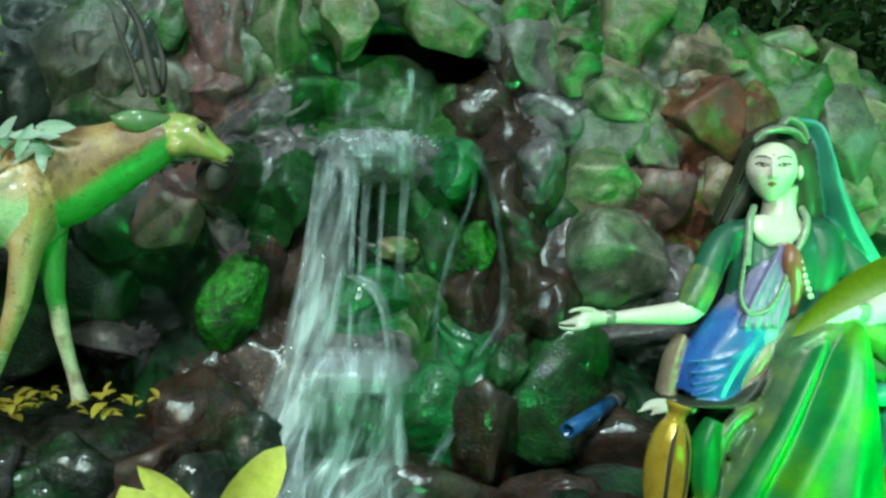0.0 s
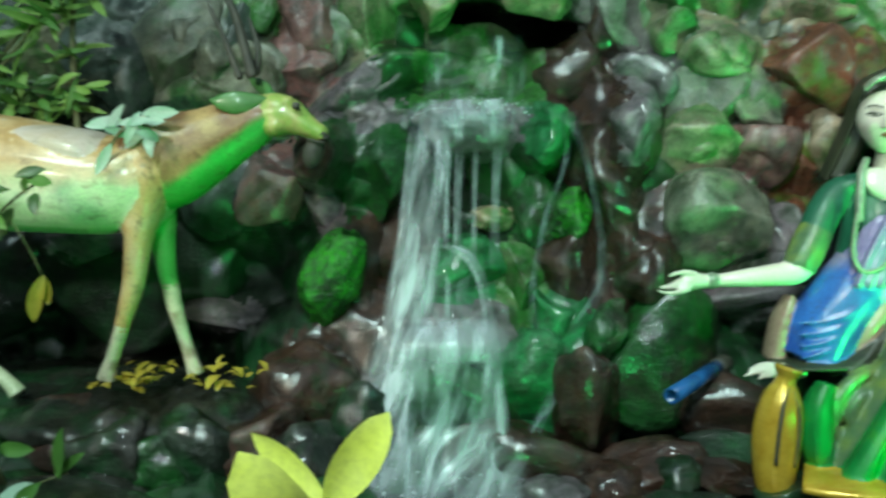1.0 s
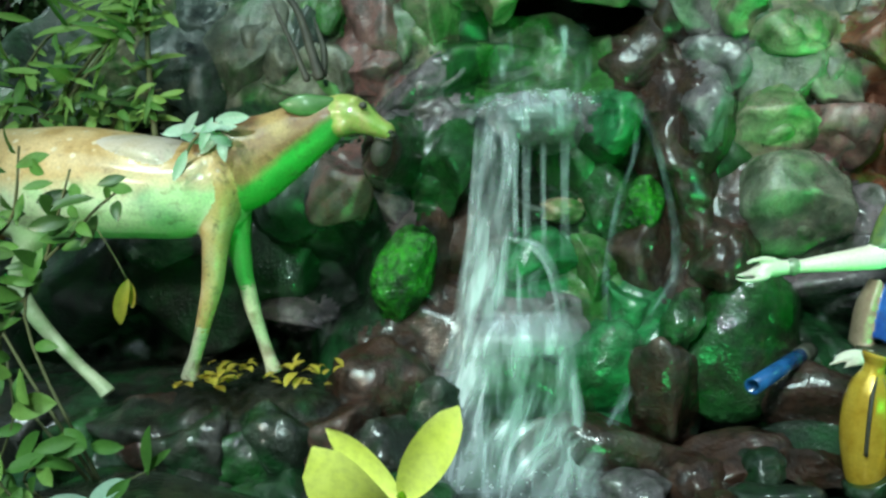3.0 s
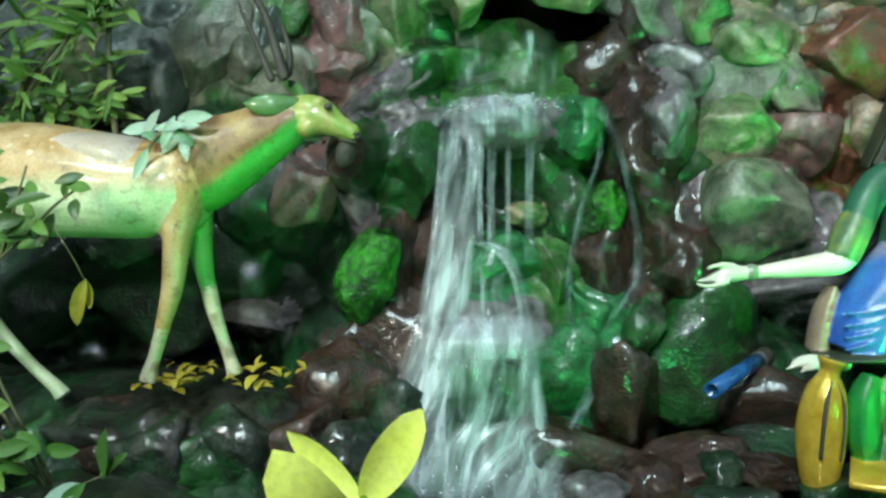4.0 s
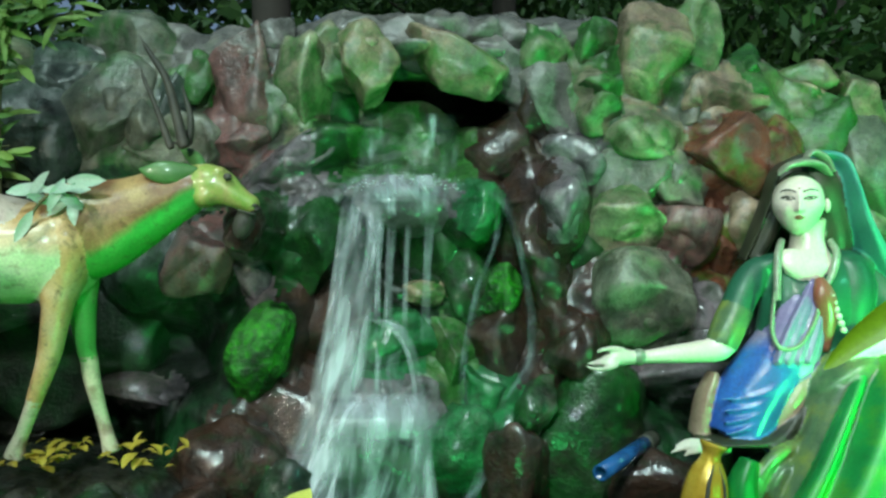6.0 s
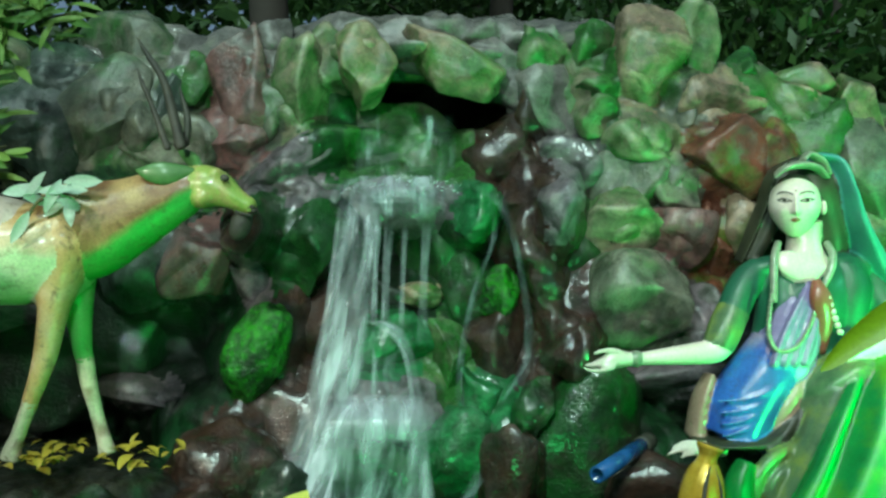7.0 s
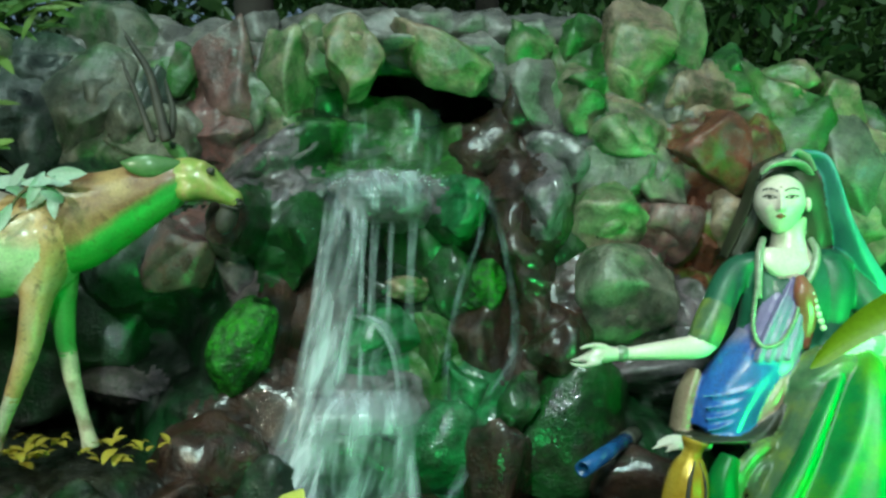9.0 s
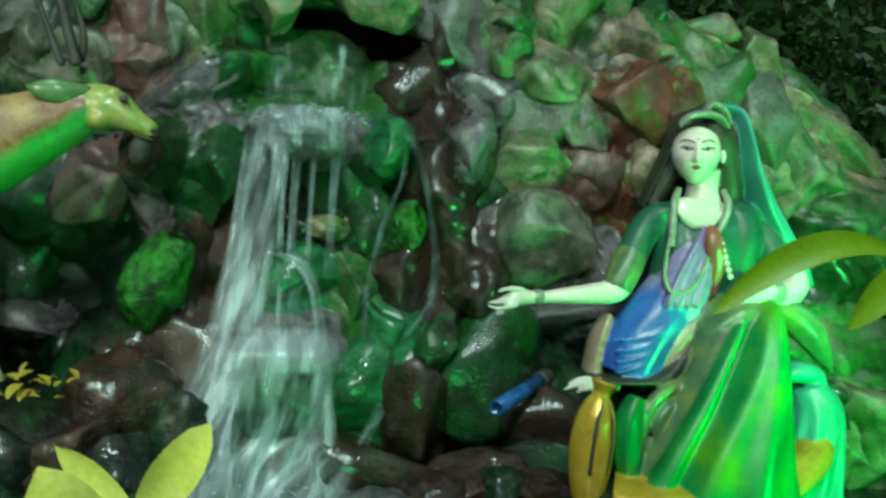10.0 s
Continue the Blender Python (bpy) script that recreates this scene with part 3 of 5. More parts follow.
LEDGE = rock_mat("wet_ledge_rock", (0.024, 0.024, 0.018), (0.012, 0.014, 0.011), (0.012, 0.06, 0.018), 0.4, 1.0)
ledge()
for k in range(9):
    boulder(-1.75 + 0.145 * k, 2.33 + 0.04 * (k % 2), 0.715 - 0.03 * (k % 3), 0.24 + 0.05 * (k % 2), 0.24, (LEDGE, DGREEN, DARK, BROWN)[k % 4], rough=0.13, depth=0.26)
    boulder(-1.70 + 0.15 * k, 2.22, 0.56 - 0.03 * (k % 2), 0.28, 0.20, (DARK, LEDGE, DGREEN)[k % 3], rough=0.13, depth=0.28)


def mass(stations, material, label, rough=0.05, seg=30):
    """A long lump of shaped cement."""
    bm = bmesh.new()
    loft(bm, stations, 0, seg, 12, rough=rough)
    for v in bm.verts:
        v.co += Vector(noise.noise_vector(v.co * 22)) * rough * 0.25
    return part("cement_mass", bm, material, wall, label)


mass([(-0.559, 3.100, 2.177, 0.085, 0.127), (-0.389, 3.100, 2.245, 0.098, 0.170), (-0.177, 3.100, 2.272, 0.093, 0.191), (0.035, 3.100, 2.279, 0.093, 0.191), (0.247, 3.100, 2.262, 0.093, 0.191), (0.462, 3.120, 2.267, 0.090, 0.192), (0.676, 3.120, 2.245, 0.094, 0.171), (0.804, 3.120, 2.203, 0.064, 0.128)], CEMENT, "smooth grey cement crest over the cave")
mass([(0.304, 2.960, 1.925, 0.039, 0.080), (0.324, 2.900, 1.825, 0.083, 0.100), (0.336, 2.820, 1.668, 0.081, 0.100), (0.360, 2.790, 1.501, 0.073, 0.100), (0.390, 2.780, 1.335, 0.081, 0.100), (0.404, 2.780, 1.186, 0.085, 0.100), (0.373, 2.760, 1.041, 0.081, 0.100), (0.292, 2.740, 0.897, 0.074, 0.090)], BROWN, "dark wet brown arch beside the cave")
mass([(-1.257, 3.150, 2.123, 0.129, 0.151), (-1.073, 3.180, 2.216, 0.144, 0.174), (-0.877, 3.180, 2.205, 0.113, 0.174), (-0.677, 3.160, 2.212, 0.108, 0.173), (-0.523, 3.140, 2.186, 0.086, 0.129)], CEMENT, "grey cement crest behind the boulders")
mass([(-2.547, 3.200, 1.805, 0.197, 0.175), (-2.153, 3.200, 1.958, 0.197, 0.175), (-1.715, 3.200, 2.100, 0.184, 0.175), (-1.443, 3.180, 2.107, 0.131, 0.152)], GREY, "grey crest behind the shrubs")
mass([(0.926, 3.100, 2.113, 0.106, 0.148), (1.160, 3.100, 2.082, 0.106, 0.170), (1.414, 3.100, 2.050, 0.106, 0.170), (1.637, 3.080, 1.941, 0.105, 0.169), (1.872, 3.050, 1.707, 0.125, 0.167), (2.088, 3.000, 1.416, 0.144, 0.164), (2.294, 3.000, 1.087, 0.164, 0.164)], OLIVE, "mossy cement crest")
boulder(-1.15, 1.72, 0.55, 0.95, 0.42, DARK, depth=0.6, label="dark boulder with shrubs growing on it")
# wet stones at the water's edge
boulder(-0.584, 2.600, 1.570, 0.110, 0.160, BROWN, 10)
boulder(0.323, 2.400, 0.562, 0.197, 0.148, BROWN, 10, rough=0.14)
boulder(0.508, 2.420, 0.595, 0.182, 0.116, DARK, -8, rough=0.14)
boulder(0.668, 2.400, 0.619, 0.197, 0.099, BROWN, 5, rough=0.14)
boulder(0.530, 2.300, 0.554, 0.236, 0.110, DARK, 4, rough=0.14)
boulder(0.334, 2.250, 0.528, 0.216, 0.123, BROWN, -6, rough=0.14)
boulder(0.814, 2.300, 0.601, 0.205, 0.110, DARK, 0, rough=0.12)
boulder(0.156, 2.350, 0.533, 0.209, 0.145, PURPLE, 0, rough=0.14)
boulder(-0.794, 2.400, 0.546, 0.361, 0.181, DARK, 0, rough=0.14)
boulder(-1.019, 2.350, 0.582, 0.322, 0.193, DGREEN, 0, rough=0.14)
boulder(-1.276, 2.350, 0.598, 0.354, 0.193, DARK, 0, rough=0.14)

def backing():
    """Mortar that closes the joints between the boulders, with the cave left open in it."""
    bm = bmesh.new()
    nx, nz = 440, 170
    keep = [i for i, b in enumerate(PLACED) if b[1] > 2.55]
    p = np.array([PLACED[i] for i in keep])
    coats = [MORTAR, DARK] + list(dict.fromkeys(PAINTS[i] for i in keep if PAINTS[i] not in (MORTAR, DARK, MOSS)))
    coat_of = {}
    grid = [[None] * (nz + 1) for _ in range(nx + 1)]
    for i in range(nx + 1):
        x = -3.2 + 6.4 * i / nx
        top = 2.20 + 0.08 * noise.noise(Vector((x * 1.3, 4, 0))) - 0.62 * max(0, x - 1.15) - 0.12 * max(0, -x - 0.9)
        for k in range(nz + 1):
            z = -0.1 + (top + 0.1) * k / nz
            dx, dz = x - p[:, 0], z - p[:, 2]
            u, v = (dx * p[:, 6] - dz * p[:, 7]) / (0.60 * p[:, 3]), (dx * p[:, 7] + dz * p[:, 6]) / (0.60 * p[:, 4])
            r = u * u + v * v
            y = p[:, 1] - p[:, 5] * ((0.37 if z > 1.70 or x > 0.8 else 0.26) - 0.44 * r)
            rag = 0.35 * noise.noise(Vector((x * 30, 5, z * 30))) + 0.25 * noise.noise(Vector((x * 80, 9, z * 80)))
            near = int(np.argmin(r + rag * np.sin(p[:, 0] * 900)))
            # the joints carry the paint of the boulder beside them
            # low plain joints take DARK, so the shade of the crevices is painted in
            plain = 0 if z > 1.62 or x > 0.75 else 1
            coat_of[i, k] = coats.index(PAINTS[keep[near]]) if r[near] + rag < (1.12 if plain == 0 else 0.92) and PAINTS[keep[near]] in coats else plain
            y = float(np.min(np.where(r < 1.6, y, 3.12)))
            y = min(y, 3.12) + 0.05 * noise.noise(Vector((x * 6, 0, z * 6))) + 0.035 * noise.noise(Vector((x * 17, 0, z * 17)))
            cave = math.exp(-(((x - 0.03) / 0.36) ** 4 + ((z - 2.05) / 0.09) ** 4))
            grid[i][k] = bm.verts.new((x, y + 0.8 * cave, z))
    for i in range(nx):
        for k in range(nz):
            bm.faces.new((grid[i][k], grid[i + 1][k], grid[i + 1][k + 1], grid[i][k + 1])).material_index = coat_of[i, k]
    for _ in range(2):
        bmesh.ops.smooth_vert(bm, verts=bm.verts[:], factor=0.5, use_axis_y=True)
    g = bmesh.ops.extrude_face_region(bm, geom=bm.faces[:])
    for v in (v for v in g["geom"] if isinstance(v, bmesh.types.BMVert)):
        v.co.y = 4.3
    bmesh.ops.recalc_face_normals(bm, faces=bm.faces[:])
    for f in bm.faces:
        if f.calc_center_median().y > 3.3:
            f.material_index = 0
    return part("backing", bm, coats, wall)


backing()

# ---- waterfall ----
fall = empty("waterfall", (0, 2.8, 1.7), "white veils of water falling over wet rocks", "waterfall")


def stream(stations, material, seed):
    """A rippled sheet of water; stations are x, y, z, half width, bulge."""
    s = spline(stations, 10)
    bm = bmesh.new()
    uv, edge = bm.loops.layers.uv.new("UVMap"), bm.loops.layers.uv.new("Edge")
    n, rows, fall_len = 14, [], 0.0
    for i, q in enumerate(s):
        if i:
            fall_len += float(np.linalg.norm(q[:3] - s[i - 1][:3]))
        row = []
        for k in range(n + 1):
            a = 2 * k / n - 1
            o = Vector((a * 3 + seed, fall_len * 2.0, seed * 1.7))
            x = q[0] + q[3] * (a * (1 + 0.3 * noise.noise(Vector((seed, fall_len * 4.0, 3)))) + 0.22 * noise.noise(o) + 0.25 * noise.noise(Vector((seed * 2, fall_len * 2.5, 9))))
            y = q[1] - q[4] * (1 - a * a) - 0.012 * noise.noise(o * 2.3)
            row.append((bm.verts.new((x, y, q[2])), (0.5 + 0.5 * a) * q[3] * 8, fall_len, 0.5 + 0.5 * a, i / (len(s) - 1)))
        rows.append(row)
    for r0, r1 in zip(rows, rows[1:]):
        for k in range(n):
            quad = (r0[k], r0[k + 1], r1[k + 1], r1[k])
            f = bm.faces.new([c[0] for c in quad])
            for lp, c in zip(f.loops, quad):
                lp[uv].uv, lp[edge].uv = (c[1], c[2]), (c[3], c[4])
    return part("stream", bm, material, fall)


stream([(-0.186, 2.920, 1.978, 0.076, 0.016), (-0.185, 2.890, 1.854, 0.079, 0.016), (-0.182, 2.850, 1.736, 0.086, 0.016)], FILM, 1)
stream([(0.013, 2.920, 1.978, 0.080, 0.016), (0.013, 2.890, 1.854, 0.083, 0.016), (0.003, 2.850, 1.736, 0.090, 0.016)], FILM, 2)
stream([(-0.095, 2.860, 1.737, 0.225, 0.020), (-0.091, 2.760, 1.710, 0.223, 0.026), (-0.099, 2.700, 1.665, 0.212, 0.026), (-0.107, 2.680, 1.599, 0.202, 0.022)], FILM, 3)
stream([(-0.233, 2.780, 1.700, 0.064, 0.027), (-0.222, 2.700, 1.634, 0.070, 0.026), (-0.237, 2.670, 1.498, 0.069, 0.022), (-0.267, 2.660, 1.317, 0.073, 0.022), (-0.296, 2.640, 1.136, 0.084, 0.022), (-0.322, 2.600, 0.959, 0.091, 0.021), (-0.345, 2.540, 0.808, 0.104, 0.021), (-0.365, 2.470, 0.666, 0.126, 0.020), (-0.386, 2.430, 0.536, 0.146, 0.020), (-0.400, 2.400, 0.423, 0.156, 0.020)], WATER, 4)
stream([(-0.200, 2.760, 1.696, 0.041, 0.020), (-0.183, 2.680, 1.531, 0.033, 0.018), (-0.208, 2.660, 1.351, 0.036, 0.018), (-0.237, 2.640, 1.171, 0.044, 0.018), (-0.267, 2.620, 1.009, 0.055, 0.018)], WATER, 5)
stream([(-0.271, 2.720, 1.656, 0.026, 0.012), (-0.287, 2.660, 1.501, 0.026, 0.010), (-0.315, 2.650, 1.283, 0.029, 0.010), (-0.345, 2.620, 1.066, 0.033, 0.010), (-0.374, 2.560, 0.858, 0.036, 0.010), (-0.403, 2.500, 0.692, 0.046, 0.010)], WATER, 22)
stream([(-0.161, 2.700, 1.603, 0.014, 0.007), (-0.170, 2.685, 1.430, 0.011, 0.007), (-0.173, 2.670, 1.257, 0.015, 0.007)], WATER, 30)
stream([(-0.127, 2.700, 1.592, 0.017, 0.007), (-0.136, 2.685, 1.415, 0.013, 0.007), (-0.139, 2.670, 1.237, 0.018, 0.007)], WATER, 31)
stream([(-0.073, 2.700, 1.579, 0.012, 0.007), (-0.082, 2.685, 1.408, 0.009, 0.007), (-0.085, 2.670, 1.235, 0.013, 0.007)], WATER, 32)
stream([(-0.002, 2.700, 1.593, 0.021, 0.007), (-0.012, 2.685, 1.395, 0.016, 0.007), (-0.016, 2.670, 1.196, 0.023, 0.007)], WATER, 33)
stream([(-0.260, 2.680, 1.263, 0.055, 0.018), (-0.156, 2.640, 1.270, 0.043, 0.016), (-0.077, 2.600, 1.210, 0.025, 0.014), (-0.044, 2.580, 1.100, 0.023, 0.014), (-0.033, 2.530, 0.985, 0.028, 0.014), (-0.027, 2.500, 0.868, 0.035, 0.013), (-0.022, 2.460, 0.739, 0.051, 0.013), (-0.014, 2.420, 0.595, 0.081, 0.013), (-0.010, 2.400, 0.447, 0.101, 0.013)], WATER, 9)
stream([(-0.214, 2.680, 1.258, 0.147, 0.022), (-0.226, 2.640, 1.134, 0.153, 0.022), (-0.219, 2.580, 0.997, 0.165, 0.021)], FILM, 10)
stream([(-0.154, 2.560, 1.035, 0.163, 0.021), (-0.153, 2.510, 0.992, 0.174, 0.027), (-0.153, 2.490, 0.957, 0.180, 0.024), (-0.155, 2.490, 0.922, 0.176, 0.017)], WATER, 11)
stream([(-0.173, 2.600, 1.050, 0.151, 0.020), (-0.156, 2.530, 1.016, 0.172, 0.025), (-0.155, 2.485, 0.979, 0.179, 0.020), (-0.162, 2.480, 0.902, 0.173, 0.015)], WATER, 24)
stream([(-0.217, 2.580, 1.033, 0.107, 0.020), (-0.221, 2.500, 0.995, 0.129, 0.025), (-0.240, 2.470, 0.914, 0.121, 0.020), (-0.262, 2.460, 0.811, 0.104, 0.015)], WATER, 25)
stream([(-0.272, 2.490, 0.942, 0.017, 0.007), (-0.280, 2.475, 0.812, 0.021, 0.007), (-0.286, 2.450, 0.687, 0.033, 0.007)], THREAD, 40)
stream([(-0.227, 2.490, 0.941, 0.010, 0.007), (-0.234, 2.475, 0.839, 0.012, 0.007), (-0.238, 2.450, 0.740, 0.020, 0.007)], THREAD, 41)
stream([(-0.171, 2.490, 0.940, 0.014, 0.007), (-0.179, 2.475, 0.820, 0.017, 0.007), (-0.185, 2.450, 0.704, 0.026, 0.007)], THREAD, 42)
stream([(-0.123, 2.490, 0.939, 0.009, 0.007), (-0.130, 2.475, 0.846, 0.010, 0.007), (-0.135, 2.450, 0.757, 0.016, 0.007)], THREAD, 43)
stream([(-0.077, 2.490, 0.938, 0.012, 0.007), (-0.085, 2.475, 0.810, 0.014, 0.007), (-0.092, 2.450, 0.686, 0.023, 0.007)], THREAD, 44)
stream([(-0.279, 2.490, 0.942, 0.009, 0.007), (-0.289, 2.475, 0.786, 0.010, 0.007), (-0.296, 2.450, 0.633, 0.017, 0.007)], THREAD, 45)
stream([(-0.163, 2.500, 0.937, 0.165, 0.021), (-0.177, 2.480, 0.805, 0.173, 0.017), (-0.190, 2.440, 0.658, 0.206, 0.017), (-0.204, 2.400, 0.479, 0.238, 0.016)], FILM, 12)
stream([(-0.151, 2.430, 0.758, 0.136, 0.030), (-0.161, 2.390, 0.675, 0.210, 0.040), (-0.171, 2.350, 0.587, 0.249, 0.045), (-0.181, 2.310, 0.484, 0.262, 0.045)], WATER, 18)
stream([(-0.116, 2.800, 1.744, 0.211, 0.038), (-0.115, 2.740, 1.711, 0.210, 0.045), (-0.114, 2.700, 1.678, 0.204, 0.044), (-0.115, 2.685, 1.643, 0.188, 0.037)], FILM, 21)
stream([(-0.114, 2.770, 1.750, 0.179, 0.020), (-0.114, 2.735, 1.725, 0.184, 0.030), (-0.113, 2.700, 1.697, 0.171, 0.030), (-0.114, 2.690, 1.664, 0.152, 0.020)], WATER, 23)
stream([(0.132, 2.800, 1.714, 0.056, 0.011), (0.216, 2.720, 1.677, 0.029, 0.008), (0.266, 2.680, 1.585, 0.019, 0.007), (0.301, 2.660, 1.433, 0.016, 0.007), (0.326, 2.655, 1.256, 0.016, 0.007), (0.319, 2.650, 1.132, 0.023, 0.007), (0.263, 2.640, 1.010, 0.036, 0.011), (0.218, 2.620, 0.888, 0.039, 0.011), (0.145, 2.550, 0.782, 0.030, 0.011), (0.090, 2.460, 0.686, 0.031, 0.010), (0.063, 2.420, 0.544, 0.044, 0.010)], THREAD, 15)
stream([(0.222, 2.700, 1.641, 0.016, 0.008), (0.209, 2.670, 1.526, 0.012, 0.007), (0.155, 2.665, 1.388, 0.011, 0.007), (0.121, 2.660, 1.228, 0.014, 0.007), (0.105, 2.650, 1.085, 0.018, 0.007), (0.118, 2.640, 0.959, 0.029, 0.007)], THREAD, 17)


def foam(stations, count, seed):
    """Small white lumps of broken water along a lip."""
    rng = random.Random(seed)
    s = spline(stations, 10)
    bm = bmesh.new()
    for _ in range(count):
        q = s[rng.randrange(len(s))]
        r = rng.uniform(0.001, 0.003)
        ball(bm, (q[0] + rng.uniform(-1, 1) * q[3], q[1] + rng.uniform(-1, 1) * q[4], q[2] + rng.gauss(0, 0.01)), (r * rng.uniform(1, 2.2), r, r * 0.8), 0, sub=1)
    ob = part("foam", bm, FOAM, fall, "white broken water")
    ob["kind"] = "stuff"
    return ob


FOAM = paint("white_foam", [(0.70, 0.80, 0.80), (0.85, 0.90, 0.90)], 0.15, 30)
foam([(-0.269, 2.740, 1.705, 0.022, 0.037), (-0.174, 2.730, 1.719, 0.022, 0.037), (-0.072, 2.730, 1.734, 0.022, 0.037), (0.031, 2.740, 1.723, 0.022, 0.037), (0.107, 2.750, 1.705, 0.019, 0.038)], 100, 3)
foam([(-0.393, 2.360, 0.594, 0.065, 0.097), (-0.214, 2.340, 0.593, 0.064, 0.096), (-0.005, 2.360, 0.594, 0.065, 0.097)], 60, 5)


# ---- deer statue ----
# CREAMS is belly paint with a tint of the green floodlight in it
TANS, CREAMS = ((0.44, 0.28, 0.10), (0.62, 0.46, 0.24)), ((0.50, 0.70, 0.38), (0.76, 0.80, 0.58))
FUR = paint("tan_deer_paint", [(0.42, 0.23, 0.08), (0.56, 0.36, 0.15), (0.62, 0.46, 0.26)], 0.5, 9, None, 0.0, 0.1, 0.8)
TRUNK = two_tone("deer_trunk_paint", TANS, CREAMS, (-1.862, 2.450, 1.542), (-1.080, 2.450, 1.492), 0.035, True)
# throat green is part paint, part green floodlight put into the colour
NECK = two_tone("deer_neck_green_lit_paint", ((0.22, 0.11, 0.045), (0.46, 0.32, 0.13)), ((0.05, 0.40, 0.06), (0.10, 0.48, 0.09)), (-1.008, 2.450, 1.457), (-0.692, 2.450, 1.668), 0.012)
HEAD = paint("deer_head_paint", [(0.16, 0.36, 0.05), (0.34, 0.46, 0.10), (0.52, 0.46, 0.17)], 0.38, 17, grime=0.6)
SHANK = paint("pale_shank_paint", [(0.48, 0.44, 0.30), (0.62, 0.56, 0.40), (0.34, 0.28, 0.18)], 0.4, 14, grime=0.7)
# far foreleg: green floodlight worked into the paint colour
CREAM = paint("green_lit_leg_paint", [(0.06, 0.38, 0.07), (0.22, 0.46, 0.16)], 0.4, 7, grime=0.5)
# hind leg: paler paint, tinted by the same green light
HOCK = paint("pale_green_lit_leg_paint", [(0.26, 0.44, 0.18), (0.52, 0.58, 0.38)], 0.45, 9)
PALE = paint("pale_deer_paint", [(0.56, 0.50, 0.44), (0.48, 0.40, 0.28)], 0.45, 9, grime=0.45)
HORN = paint("dark_horn_paint", [(0.035, 0.036, 0.028), (0.085, 0.085, 0.06)], 0.6, 18, None, 0.0, 0.0)
EARGREEN = paint("ear_paint", [(0.05, 0.17, 0.04), (0.10, 0.24, 0.07)], 0.4, 18)


def deer():
    bm = bmesh.new()
    # trunk, rump to chest
    loft(bm, [(-2.057, 2.500, 1.561, 0.051, 0.086), (-1.976, 2.490, 1.553, 0.136, 0.153), (-1.856, 2.470, 1.547, 0.166, 0.176), (-1.706, 2.460, 1.539, 0.172, 0.189), (-1.540, 2.450, 1.527, 0.178, 0.198), (-1.365, 2.450, 1.507, 0.168, 0.193), (-1.194, 2.450, 1.484, 0.151, 0.176), (-1.060, 2.450, 1.500, 0.141, 0.143), (-0.985, 2.450, 1.509, 0.084, 0.092)], 0, 32, 8)
    # pale patch along the withers
    loft(bm, [(-1.444, 2.440, 1.633, 0.043, 0.117), (-1.311, 2.440, 1.608, 0.057, 0.144), (-1.200, 2.440, 1.573, 0.067, 0.144), (-1.127, 2.440, 1.548, 0.040, 0.083)], 2, 24, 8)
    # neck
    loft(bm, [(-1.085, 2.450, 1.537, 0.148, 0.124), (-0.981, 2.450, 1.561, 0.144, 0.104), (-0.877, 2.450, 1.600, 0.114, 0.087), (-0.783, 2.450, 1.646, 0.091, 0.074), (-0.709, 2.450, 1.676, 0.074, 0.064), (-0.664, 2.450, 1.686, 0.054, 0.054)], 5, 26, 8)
    # shoulder
    loft(bm, [(-1.066, 2.420, 1.611, 0.050, 0.066), (-1.050, 2.405, 1.527, 0.086, 0.086), (-1.059, 2.400, 1.432, 0.069, 0.076), (-1.071, 2.395, 1.354, 0.049, 0.056)], 1, 22, 7)
    # head
    loft(bm, [(-0.730, 2.460, 1.684, 0.038, 0.040), (-0.689, 2.450, 1.690, 0.057, 0.055), (-0.647, 2.440, 1.686, 0.061, 0.056), (-0.608, 2.435, 1.673, 0.053, 0.047), (-0.570, 2.430, 1.652, 0.037, 0.035), (-0.540, 2.430, 1.635, 0.029, 0.029), (-0.518, 2.430, 1.626, 0.025, 0.026), (-0.505, 2.430, 1.620, 0.012, 0.012)], 6, 22, 8)
    ball(bm, (-0.618, 2.415, 1.720), (0.022, 0.030, 0.020), 6)
    ball(bm, (-0.656, 2.425, 1.651), (0.037, 0.045, 0.034), 6)
    ball(bm, (-0.521, 2.430, 1.616), (0.019, 0.026, 0.017), 3)
    ball(bm, (-0.552, 2.450, 1.574), (0.033, 0.030, 0.053), 3, (0, 20, 0))
    # antlers
    loft(bm, [(-0.733, 2.470, 1.796, 0.018, 0.016), (-0.759, 2.470, 1.898, 0.017, 0.015), (-0.789, 2.470, 2.004, 0.013, 0.013), (-0.837, 2.470, 2.080, 0.010, 0.010), (-0.877, 2.470, 2.146, 0.003, 0.004)], 3, 12, 6)
    loft(bm, [(-0.770, 2.460, 1.791, 0.013, 0.013), (-0.797, 2.460, 1.868, 0.012, 0.012), (-0.822, 2.460, 1.934, 0.010, 0.010), (-0.849, 2.460, 1.996, 0.008, 0.008), (-0.871, 2.460, 2.054, 0.003, 0.003)], 3, 12, 6)
    loft(bm, [(-0.739, 2.520, 1.809, 0.015, 0.014), (-0.730, 2.520, 1.889, 0.012, 0.012), (-0.750, 2.530, 1.960, 0.009, 0.009), (-0.764, 2.530, 2.011, 0.003, 0.004)], 3, 12, 6)
    # near foreleg
    loft(bm, [(-1.058, 2.400, 1.441, 0.069, 0.072), (-1.067, 2.390, 1.372, 0.051, 0.056), (-1.077, 2.390, 1.303, 0.041, 0.043), (-1.095, 2.390, 1.198, 0.034, 0.036), (-1.113, 2.390, 1.136, 0.029, 0.031), (-1.143, 2.390, 1.048, 0.023, 0.025)], 1, 20, 8)
